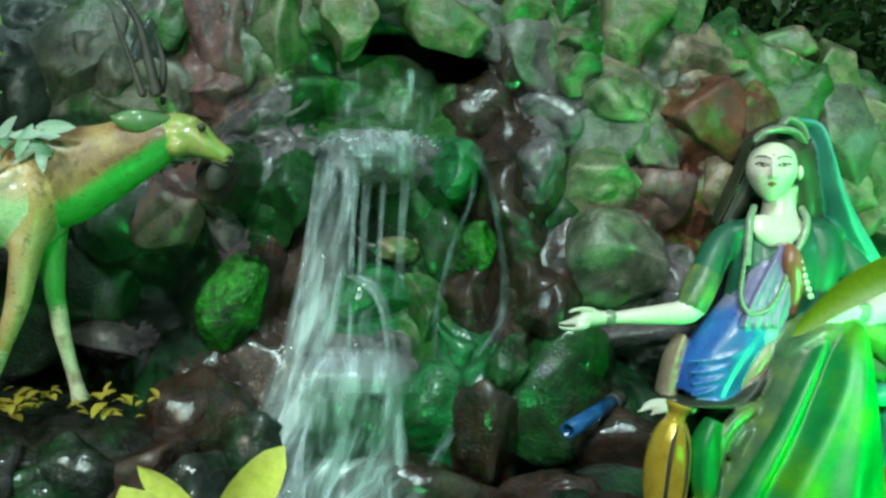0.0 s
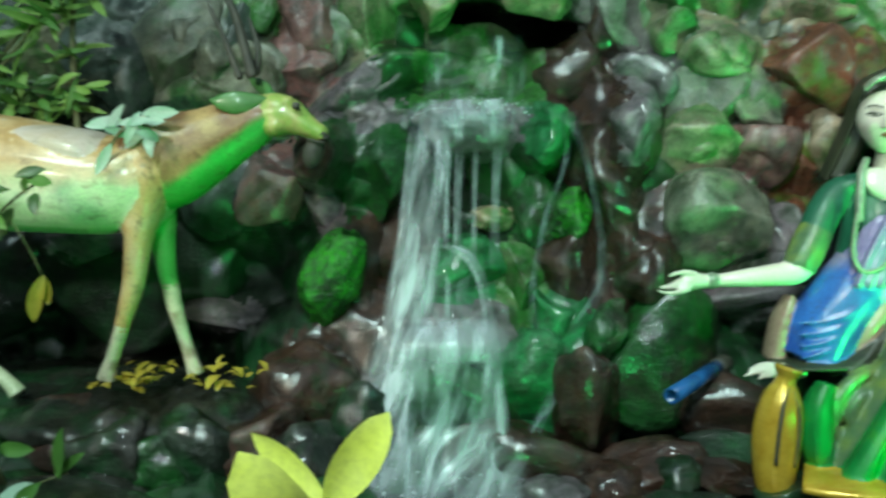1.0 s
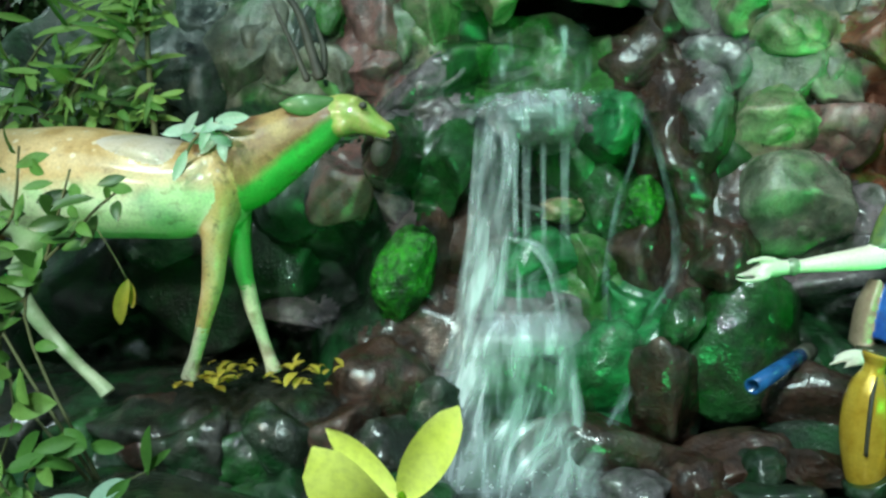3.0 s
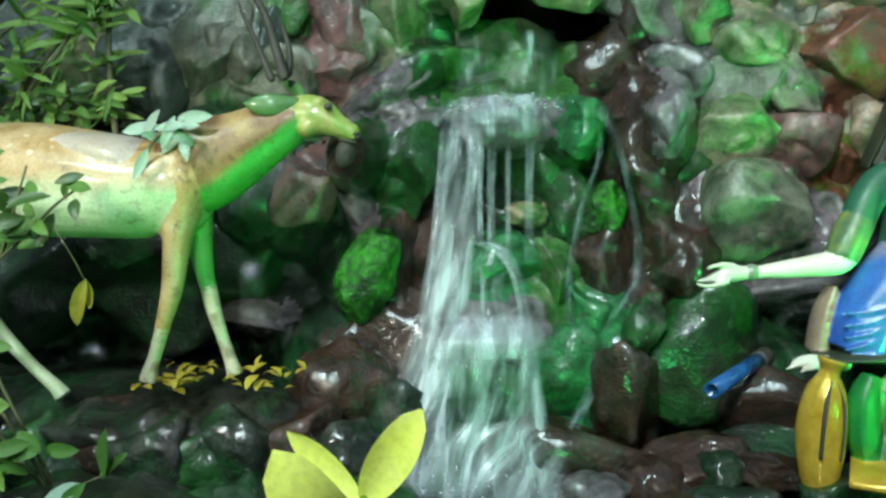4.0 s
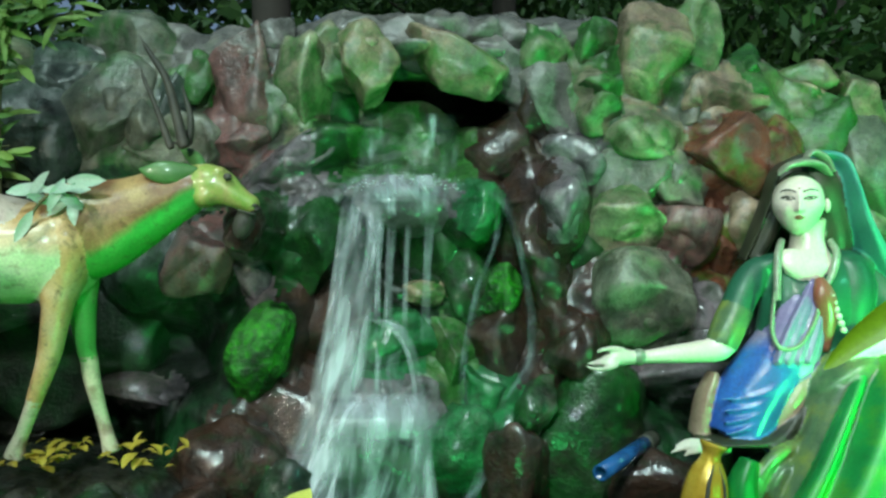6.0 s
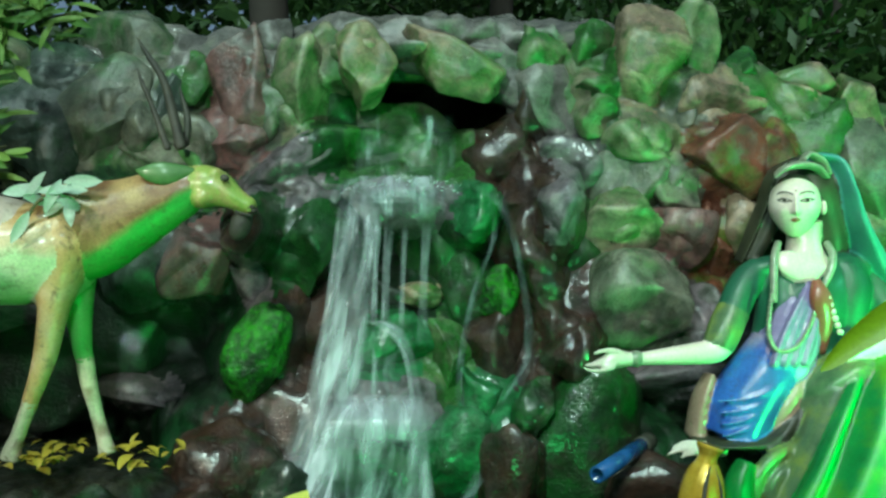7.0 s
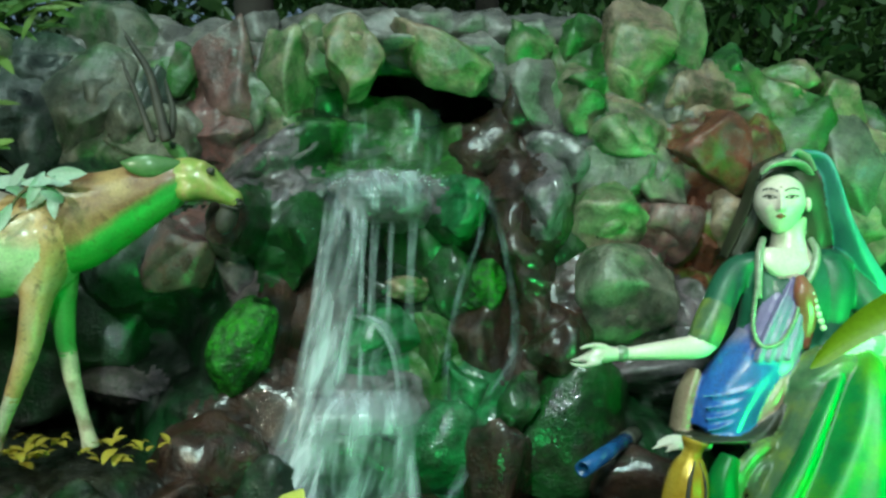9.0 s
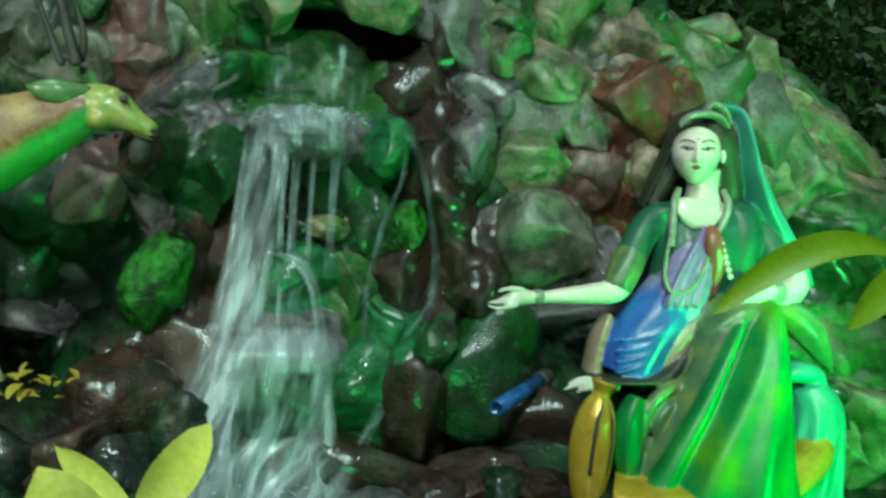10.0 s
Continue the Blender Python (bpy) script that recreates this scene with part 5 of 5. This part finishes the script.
    # head band, garland round the neck, red pendant
    loft(bm, [(1.044, 2.462, 1.729, 0.007, 0.030), (1.065, 2.445, 1.748, 0.010, 0.028), (1.109, 2.445, 1.758, 0.012, 0.028), (1.161, 2.460, 1.753, 0.010, 0.030), (1.197, 2.480, 1.728, 0.007, 0.030)], 7, 14, 6)
    loft(bm, [(1.120, 2.455, 1.771, 0.007, 0.020), (1.148, 2.470, 1.792, 0.010, 0.025), (1.187, 2.480, 1.776, 0.010, 0.030), (1.212, 2.490, 1.738, 0.007, 0.030)], 7, 12, 6)
    loft(bm, [(1.150, 2.425, 1.413, 0.014, 0.012), (1.153, 2.405, 1.367, 0.032, 0.022), (1.167, 2.410, 1.306, 0.030, 0.020), (1.169, 2.430, 1.198, 0.012, 0.010)], 10, 16, 6)
    loft(bm, [(1.064, 2.490, 1.525, 0.010, 0.012), (1.039, 2.455, 1.484, 0.012, 0.012), (1.027, 2.432, 1.416, 0.012, 0.012), (1.022, 2.420, 1.349, 0.010, 0.011)], 7, 12, 7)
    loft(bm, [(1.212, 2.490, 1.526, 0.010, 0.012), (1.217, 2.460, 1.488, 0.012, 0.012), (1.199, 2.440, 1.437, 0.012, 0.012), (1.170, 2.425, 1.389, 0.008, 0.010)], 7, 12, 7)
    for i, q in enumerate(spline([(1.024, 2.428, 1.399), (1.005, 2.410, 1.315), (1.001, 2.400, 1.249), (1.023, 2.388, 1.210), (1.076, 2.388, 1.222), (1.120, 2.395, 1.286), (1.144, 2.410, 1.352)], 9)):
        ball(bm, q, (0.009, 0.009, 0.008) if i % 2 else (0.007, 0.008, 0.007), 7, sub=1)
    for k in range(6):
        ball(bm, Vector((1.171, 2.395, 1.364)).lerp(Vector((1.207, 2.395, 1.264)), k / 5), (0.010, 0.010, 0.010), 0, sub=2)
    ob = part("seated_statue", bm, [SKIN, BLUE, VIOLET, BLOUSE, SKIRT, VEIL, HAIR, BEADS, FOLD, GOLD, LIP, TANCLOTH])
    return tagged(ob, "painted seated statue in green and blue robes, one arm held out", "statue")


figure()


def rock_seat():
    bm = bmesh.new()
    bmesh.ops.create_icosphere(bm, subdivisions=4, radius=1)
    for v in bm.verts:
        p = v.co.copy()
        v.co = Vector((p.x * 0.5, p.y * 0.32, p.z * 0.42)) * (1 + 0.16 * noise.noise(p * 1.8) + 0.05 * noise.noise(p * 6))
    ob = part("rock_seat", bm, DARK)
    ob.location = (1.15, 2.62, 0.42)
    return tagged(ob, "dark wet rock that carries the seated statue", "rock")


rock_seat()


def vase():
    base = Vector((0.760, 2.300, 0.590))
    ob = empty("vase", base, "tall gold-painted vase with dark grooves beside the statue", "vase")
    bm = bmesh.new()
    loft(bm, [(0.760, 2.300, 0.590, 0.030, 0.030), (0.760, 2.300, 0.620, 0.050, 0.050), (0.762, 2.300, 0.727, 0.065, 0.065), (0.768, 2.300, 0.806, 0.064, 0.064), (0.777, 2.300, 0.869, 0.052, 0.052), (0.785, 2.300, 0.908, 0.031, 0.031)], 0, 60, 9, 10, 0.03)
    body = part("body", bm, GOLD, ob)
    bm = bmesh.new()
    loft(bm, [(0.782, 2.300, 0.903, 0.030, 0.030), (0.788, 2.300, 0.927, 0.027, 0.027), (0.793, 2.300, 0.948, 0.038, 0.038), (0.795, 2.300, 0.955, 0.039, 0.039)], 0, 32, 6)
    part("neck", bm, GOLD, ob)
    bm = bmesh.new()
    loft(bm, [(0.780, 2.275, 0.899, 0.005, 0.012), (0.760, 2.245, 0.853, 0.005, 0.012), (0.748, 2.235, 0.779, 0.005, 0.012), (0.743, 2.240, 0.701, 0.005, 0.012)], 0, 8, 6)
    part("groove", bm, HORN, body, "dark groove")
    bm = bmesh.new()
    loft(bm, [(0.797, 2.275, 0.895, 0.003, 0.010), (0.806, 2.252, 0.840, 0.004, 0.010), (0.805, 2.248, 0.770, 0.004, 0.010), (0.797, 2.252, 0.690, 0.003, 0.010)], 0, 8, 6)
    part("groove", bm, HORN, body, "dark groove")
    return ob


vase()


def pipe():
    a, b = Vector((0.487, 2.360, 0.856)), Vector((0.697, 2.620, 0.889))
    ob = empty("water_pipe", a, "short blue plastic water pipe between wet rocks", "pipe")
    d = (b - a).normalized()
    u = d.cross(Vector((0, 0, 1))).normalized()
    v = d.cross(u)
    bm = bmesh.new()
    prof = [(0, 0.0215), (0.001, 0.024), (1, 0.024), (1, 0.019), (0.0, 0.019)]
    rings = []
    for f, r in prof:
        rings.append([bm.verts.new(a + (b - a) * f + (u * math.cos(t) + v * math.sin(t)) * r) for t in [2 * math.pi * k / 28 for k in range(28)]])
    for r0, r1 in zip(rings, rings[1:] + rings[:1]):
        for k in range(28):
            bm.faces.new((r0[k], r0[(k + 1) % 28], r1[(k + 1) % 28], r1[k]))
    bmesh.ops.recalc_face_normals(bm, faces=bm.faces[:])
    tube = part("tube", bm, paint("blue_plastic", [(0.012, 0.07, 0.22), (0.03, 0.15, 0.42)], 0.25, 22), ob)
    bm = bmesh.new()
    loft(bm, [(*(a + d * 0.30), 0.028, 0.028), (*(a + d * 0.36), 0.028, 0.028)], 0, 24, 3)
    part("collar", bm, HORN, tube, "black pipe collar")
    return ob


pipe()


# ---- plants ----
def blade(bm, root, tip, width, bend=0.12, twist=0.0, face=(0, -1, 0), index=0, n=10, fat=0.45, arch=None, blunt=0.62):
    """A pointed leaf with a keel, from root to tip, arched along face."""
    root, tip = Vector(root), Vector(tip)
    d = tip - root
    up = Vector(face).normalized()
    sidev = d.cross(up).normalized()
    up = sidev.cross(d).normalized()
    rows = []
    for i in range(n + 1):
        f = i / n
        w = width * max(0.02, math.sin(math.pi * min(1, f ** (0.75 + fat * 0.5)))) ** blunt if i < n else 0.0005
        w = max(w, 0.0012)
        c = root + d * f + (Vector(arch) if arch else up) * (d.length * bend * 4 * f * (1 - f))
        a = twist * f
        s, u = sidev * math.cos(a) + up * math.sin(a), up * math.cos(a) - sidev * math.sin(a)
        wav = 0.06 * width * math.sin(9 * f + width * 300)
        rows.append([bm.verts.new(c + s * w + u * (w * 0.25 + wav)), bm.verts.new(c + s * w * 0.5 + u * w * 0.06), bm.verts.new(c),
                     bm.verts.new(c - s * w * 0.5 + u * w * 0.06), bm.verts.new(c - s * w + u * (w * 0.25 - wav))])
    for r0, r1 in zip(rows, rows[1:]):
        for k in range(4):
            bm.faces.new((r0[k], r0[k + 1], r1[k + 1], r1[k])).material_index = index


def leaf_part(parent, *args, material=LEAF_MID, **kw):
    bm = bmesh.new()
    blade(bm, *args, **kw)
    return part("leaf", bm, material, parent)


def stem_part(parent, stations, material=TWIG, name="stem"):
    bm = bmesh.new()
    loft(bm, stations, 0, 8, 5)
    return part(name, bm, material, parent)


def yellow_plant():
    ob = empty("yellow_leaf_plant", (-0.2, 0.78, 0.0), "young plant with bright yellow-green leaves", "plant")
    stem_part(ob, [(-0.2, 0.78, 0.0, 0.006, 0.006), (-0.19, 0.78, 0.6, 0.005, 0.005), (*(-0.165, 0.750, 1.163), 0.004, 0.004), (*(-0.168, 0.750, 1.191), 0.004, 0.004)], LEAF_LIME)
    leaf_part(ob, (-0.168, 0.750, 1.188), (-0.102, 0.720, 1.289), 0.021, material=LEAF_YELLOW, bend=0.05, fat=0.8, blunt=0.5)
    leaf_part(ob, (-0.168, 0.750, 1.185), (-0.234, 0.740, 1.263), 0.015, material=LEAF_YELLOW, bend=-0.06, fat=0.3)
    leaf_part(ob, (-0.169, 0.740, 1.164), (-0.229, 0.680, 1.265), 0.031, material=LEAF_YELLOW, bend=0.12, fat=1.0, blunt=0.42)
    leaf_part(ob, (-0.166, 0.740, 1.162), (-0.113, 0.660, 1.164), 0.020, material=LEAF_YELLOW, bend=0.1)
    return ob


yellow_plant()


def lime_plant():
    """A strap-leaved plant whose long leaf arches in front of the seated statue."""
    ob = empty("strap_leaf_plant", (0.95, 1.0, 0.0), "strap-leaved plant with an arching lime leaf", "plant")
    stem_part(ob, [(0.95, 1.0, 0, 0.008, 0.008), (0.93, 1.0, 0.6, 0.007, 0.007), (0.761, 1.000, 1.418, 0.006, 0.006)], LEAF_LIME)
    leaf_part(ob, (0.761, 1.000, 1.423), (0.491, 1.020, 1.350), 0.021, material=LEAF_LIME, bend=0.20, face=(0, -1, 0.25), arch=(0.12, 0, 1), n=28, fat=1.5, blunt=0.5)
    leaf_part(ob, (0.772, 1.000, 1.435), (0.656, 0.980, 1.340), 0.022, material=LEAF_LIME, bend=0.05, face=(0, -1, 0.25), arch=(0, 0, 1), n=16, fat=0.8)
    leaf_part(ob, (0.759, 1.000, 1.416), (0.810, 1.000, 1.551), 0.022, material=LEAF_LIME, bend=0.12, face=(0, -0.6, 1), n=14)
    return ob


lime_plant()
prng = random.Random(5)


def shrub(name, label, stems, material, size, count, spread, droop=0.3, group="", lean=1.0):
    """Thin twigs set with pointed leaves."""
    base = stems[0][0][:3]
    ob = empty(name, base, label, "shrub", group)
    for st in stems:
        stem_part(ob, st, TWIG, "twig")
        s = spline(st, 12)
        for k in range(count):
            q = s[min(len(s) - 1, int(len(s) * (0.25 + 0.75 * (k + prng.random()) / count)))]
            a = prng.uniform(0, 2 * math.pi)
            dv = Vector((math.cos(a), -0.35 + 0.4 * math.sin(a * 2), 0.6 * math.sin(a) - droop)).normalized()
            ln = size * prng.uniform(0.7, 1.25)
            r = Vector(q[:3]) + Vector((prng.uniform(-1, 1), prng.uniform(-1, 1), prng.uniform(-1, 1))) * spread
            leaf_part(ob, r, r + dv * ln, ln * lean * prng.uniform(0.17, 0.24), material=material[prng.randrange(len(material))], bend=prng.uniform(-0.1, 0.15), face=(prng.uniform(-0.5, 0.5), -1, prng.uniform(0, 1)), n=6)
    return ob


# leafy twigs in front of and above the deer
shrub("leafy_shrub", "leafy green shrub growing in front of the deer", [
    [(-1.15, 1.85, 0.68, 0.005, 0.005), (-1.465, 1.900, 1.072, 0.004, 0.004), (-1.326, 1.900, 1.304, 0.004, 0.004), (-1.221, 1.900, 1.556, 0.003, 0.003)],
    [(-1.15, 1.85, 0.68, 0.005, 0.005), (-1.386, 1.900, 1.189, 0.004, 0.004), (-1.192, 1.880, 1.415, 0.004, 0.004), (-1.058, 1.860, 1.507, 0.003, 0.003)],
    [(-1.15, 1.85, 0.68, 0.005, 0.005), (-1.493, 1.900, 1.251, 0.004, 0.004), (-1.389, 1.900, 1.451, 0.004, 0.004), (-1.354, 1.900, 1.620, 0.003, 0.003)]], [LEAF_MID, LEAF_MID, LEAF_DARK], 0.085, 20, 0.03)
shrub("pale_leaf_sprig", "sprig of pale bluish leaves above the deer's back", [
    [(-1.137, 2.300, 1.499, 0.005, 0.005), (-1.091, 2.300, 1.613, 0.005, 0.005), (-1.035, 2.300, 1.651, 0.005, 0.005), (-0.966, 2.300, 1.647, 0.003, 0.003)]], [LEAF_PALE], 0.10, 12, 0.05, 0.25, lean=0.8)
shrub("fern_sprig", "sprig of pale pointed leaves by the ledge", [
    [(-0.95, 1.66, 0.70, 0.005, 0.005), (-1.115, 1.700, 0.778, 0.003, 0.003), (-1.013, 1.680, 0.841, 0.002, 0.002), (-0.930, 1.660, 0.876, 0.002, 0.002)]], [LEAF_PALE, LEAF_PALE, LEAF_MID], 0.11, 8, 0.01, -0.1, lean=0.8)
shrub("leafy_shrub", "low green shrub below the ledge", [
    [(-1.12, 1.7, 0.70, 0.005, 0.005), (-1.384, 1.750, 0.797, 0.004, 0.004), (-1.334, 1.750, 0.966, 0.002, 0.002), (-1.334, 1.750, 1.105, 0.002, 0.002)],
    [(-1.12, 1.7, 0.70, 0.005, 0.005), (-1.322, 1.750, 0.812, 0.004, 0.004), (-1.209, 1.750, 0.883, 0.002, 0.002), (-1.161, 1.750, 0.924, 0.002, 0.002)]], [LEAF_MID, LEAF_SUN, LEAF_MID], 0.10, 14, 0.04)
shrub("bamboo_shrub", "thin bamboo with narrow leaves above the rocks", [
    [(-1.347, 2.600, 1.502, 0.011, 0.011), (-1.354, 2.600, 1.747, 0.011, 0.011), (-1.350, 2.600, 2.006, 0.009, 0.009), (-1.304, 2.600, 2.245, 0.007, 0.007), (-1.322, 2.600, 2.494, 0.005, 0.005)],
    [(-1.848, 2.600, 1.528, 0.007, 0.007), (-1.657, 2.580, 1.785, 0.007, 0.007), (-1.484, 2.560, 1.956, 0.005, 0.005), (-1.360, 2.550, 2.143, 0.003, 0.003)],
    [(-1.977, 2.600, 1.535, 0.007, 0.007), (-1.884, 2.600, 1.782, 0.007, 0.007), (-1.709, 2.600, 2.016, 0.005, 0.005), (-1.498, 2.600, 2.055, 0.004, 0.004)],
    [(-1.977, 2.600, 1.535, 0.007, 0.007), (-1.449, 2.600, 2.010, 0.006, 0.006), (-1.328, 2.600, 2.152, 0.005, 0.005), (-1.224, 2.600, 2.215, 0.004, 0.004), (-1.120, 2.600, 2.234, 0.003, 0.003)],
    [(-1.977, 2.600, 1.535, 0.007, 0.007), (-1.421, 2.580, 2.059, 0.006, 0.006), (-1.301, 2.580, 2.235, 0.005, 0.005), (-1.198, 2.580, 2.306, 0.003, 0.003)]], [LEAF_SUN, LEAF_MID, LEAF_SUN], 0.13, 34, 0.06, lean=0.42)
shrub("leafy_shrub", "green shrub growing behind the deer's back", [
    [(-1.564, 2.620, 1.513, 0.007, 0.007), (-1.526, 2.620, 1.684, 0.007, 0.007), (-1.442, 2.600, 1.791, 0.005, 0.005), (-1.317, 2.600, 1.819, 0.004, 0.004)],
    [(-1.862, 2.620, 1.528, 0.007, 0.007), (-1.797, 2.620, 1.720, 0.007, 0.007), (-1.809, 2.600, 1.873, 0.005, 0.005), (-1.881, 2.600, 1.992, 0.004, 0.004)],
    [(-1.712, 2.620, 1.520, 0.007, 0.007), (-1.651, 2.620, 1.691, 0.007, 0.007), (-1.587, 2.600, 1.782, 0.005, 0.005), (-1.600, 2.600, 1.858, 0.004, 0.004)]], [LEAF_MID, LEAF_SUN, LEAF_DARK], 0.09, 34, 0.06, lean=0.8)


def hanging_leaf():
    ob = empty("withered_sprig", (-1.399, 2.300, 1.342), "withered leaf hanging on a thin twig", "leaf")
    stem_part(ob, [(-1.437, 2.300, 1.429, 0.002, 0.002), (-1.365, 2.300, 1.306, 0.002, 0.002), (-1.324, 2.300, 1.218, 0.002, 0.002)])
    leaf_part(ob, (-1.323, 2.300, 1.227), (-1.362, 2.300, 1.088), 0.024, material=LEAF_FALLEN, bend=0.1)
    leaf_part(ob, (-1.327, 2.300, 1.227), (-1.311, 2.290, 1.141), 0.016, material=LEAF_FALLEN, bend=-0.1)
    return ob


hanging_leaf()


def fallen_leaves():
    """Yellow leaves on the ledge round the hooves."""
    for k in range(64):
        x = prng.choice((prng.uniform(-1.20, -0.78), prng.uniform(-0.92, -0.72), prng.uniform(-1.15, -1.05)))
        y = prng.uniform(2.28, 2.55)
        a, ln = prng.uniform(0, 6.28), prng.uniform(0.025, 0.06)
        z = 0.885 + prng.uniform(0, 0.02)
        bm = bmesh.new()
        blade(bm, (-ln / 2 * math.cos(a), -ln / 2 * math.sin(a), 0), (ln / 2 * math.cos(a), ln / 2 * math.sin(a), prng.uniform(-0.01, 0.03)), ln * 0.3, prng.uniform(0.05, 0.2), face=(0, 0, 1), n=6)
        ob = part("fallen_leaf", bm, LEAF_FALLEN)
        ob.location = (x, y, z)
        tagged(ob, "dry yellow leaf fallen on the ledge", "leaf", "fallen leaves on the ledge")
    for k in range(9):
        bm = bmesh.new()
        a, ln = prng.uniform(-0.5, 0.5), prng.uniform(0.05, 0.09)
        blade(bm, (-ln / 2 * math.cos(a), -ln / 2 * math.sin(a), 0), (ln / 2 * math.cos(a), ln / 2 * math.sin(a), 0.0), ln * 0.25, 0.05, face=(0, 0, 1), n=6)
        ob = part("floating_leaf", bm, LEAF_FALLEN)
        ob.location = (prng.uniform(0.5, 0.95), prng.uniform(2.1, 2.3), 0.532)
        tagged(ob, "yellow leaf floating on the pool", "leaf", "leaves floating on the pool")


fallen_leaves()


# ---- trees behind the wall ----
def leaf_cloud(bm, centre, radius, count, size, rng):
    c = np.array(centre)
    for _ in range(count):
        v = rng.normal(size=3)
        v *= rng.uniform(0.35, 1.0) ** 0.5 / np.linalg.norm(v) * radius
        p = c + v * (1, 0.8, 0.75)
        a, b = rng.normal(size=3), rng.normal(size=3)
        a /= np.linalg.norm(a)
        b -= a * (a @ b)
        b /= np.linalg.norm(b)
        s = size * rng.uniform(0.6, 1.3)
        q = [p - a * s, p - b * s * 0.4, p + a * s, p + b * s * 0.4]
        bm.faces.new([bm.verts.new(x) for x in q])


def tree(x, y, height, radius, seed, clouds=9, count=900, leaf=0.055, trunk_r=0.12, low=1.6):
    rng = np.random.default_rng(seed)
    ob = empty("tree", (x, y, 0), "dark broad-leaved tree standing behind the rock wall", "tree", "trees behind the rock wall")
    bm = bmesh.new()
    loft(bm, [(x, y, -0.05, trunk_r * 1.4, trunk_r * 1.4), (x + 0.05, y, height * 0.3, trunk_r, trunk_r), (x - 0.04, y, height * 0.6, trunk_r * 0.8, trunk_r * 0.8), (x + 0.05, y, height * 0.9, trunk_r * 0.4, trunk_r * 0.4)], 0, 16, 6, rough=0.02)
    trunk = part("trunk", bm, BARK, ob)
    crown = bmesh.new()
    for k in range(clouds):
        a = rng.uniform(0, 2 * math.pi)
        z = rng.uniform(low, height)
        r = radius * rng.uniform(0.3, 0.9)
        c = (x + r * math.cos(a), y + 0.7 * r * math.sin(a), z)
        bm = bmesh.new()
        loft(bm, [(x, y, max(0.8, z - 0.7), 0.05, 0.05), ((x + c[0]) / 2, (y + c[1]) / 2, z - 0.25, 0.035, 0.035), (*c, 0.01, 0.01)], 0, 8, 5)
        part("limb", bm, BARK, trunk)
        leaf_cloud(crown, c, radius * 0.55, count, leaf, rng)
    part("crown", crown, LEAF_DARK, ob)
    return ob


tree(-0.97, 5.2, 5.4, 1.3, 1, low=3.9, trunk_r=0.14)
tree(0.6, 6.4, 5.2, 1.6, 2, low=1.8)
tree(2.5, 5.0, 4.4, 1.4, 3, 13, low=1.6)
tree(-4.0, 5.6, 5.0, 1.3, 4, 11, low=1.9)
tree(4.2, 6.2, 5.0, 1.7, 5, 11, low=1.2)
tree(-4.8, 6.8, 5.4, 1.8, 6, low=1.2)
tree(1.9, 8.5, 6.0, 2.0, 7, 12, low=1.2)
tree(0.6, 9.0, 6.5, 2.0, 8, 12, low=2.0)


def far_woods():
    """The dark mass of woods far behind, ragged along the top."""
    rng = np.random.default_rng(11)
    bm = bmesh.new()
    for k in range(330):
        c = (rng.uniform(-11, 11), rng.uniform(10.5, 13.5), rng.uniform(0.3, 7.0))
        # two gaps in the canopy let the sky through
        if math.hypot(c[0] + 5.4, c[2] - 4.75) < 1.15 or math.hypot(c[0] + 2.6, c[2] - 5.2) < 1.2:
            continue
        leaf_cloud(bm, c, 1.1, 130, 0.24, rng)
    return tagged(part("far_woods", bm, LEAF_DARK), "dark woods closing the view far behind", "woods", kind="stuff")


far_woods()


def near_woods():
    """Unseen trees and shrubs added round the viewer, behind and to the sides, to cut sky light."""
    rng = np.random.default_rng(21)
    bm = bmesh.new()
    for k in range(240):
        a = rng.uniform(radians(150), radians(390))
        r = rng.uniform(6.0, 8.5)
        leaf_cloud(bm, (r * math.cos(a), 1 + r * math.sin(a), rng.uniform(0.3, 6.0)), 1.2, 70, 0.3, rng)
    return tagged(part("near_woods", bm, LEAF_DARK), "unseen dark trees added all round to cut sky light", "woods", kind="stuff")


near_woods()
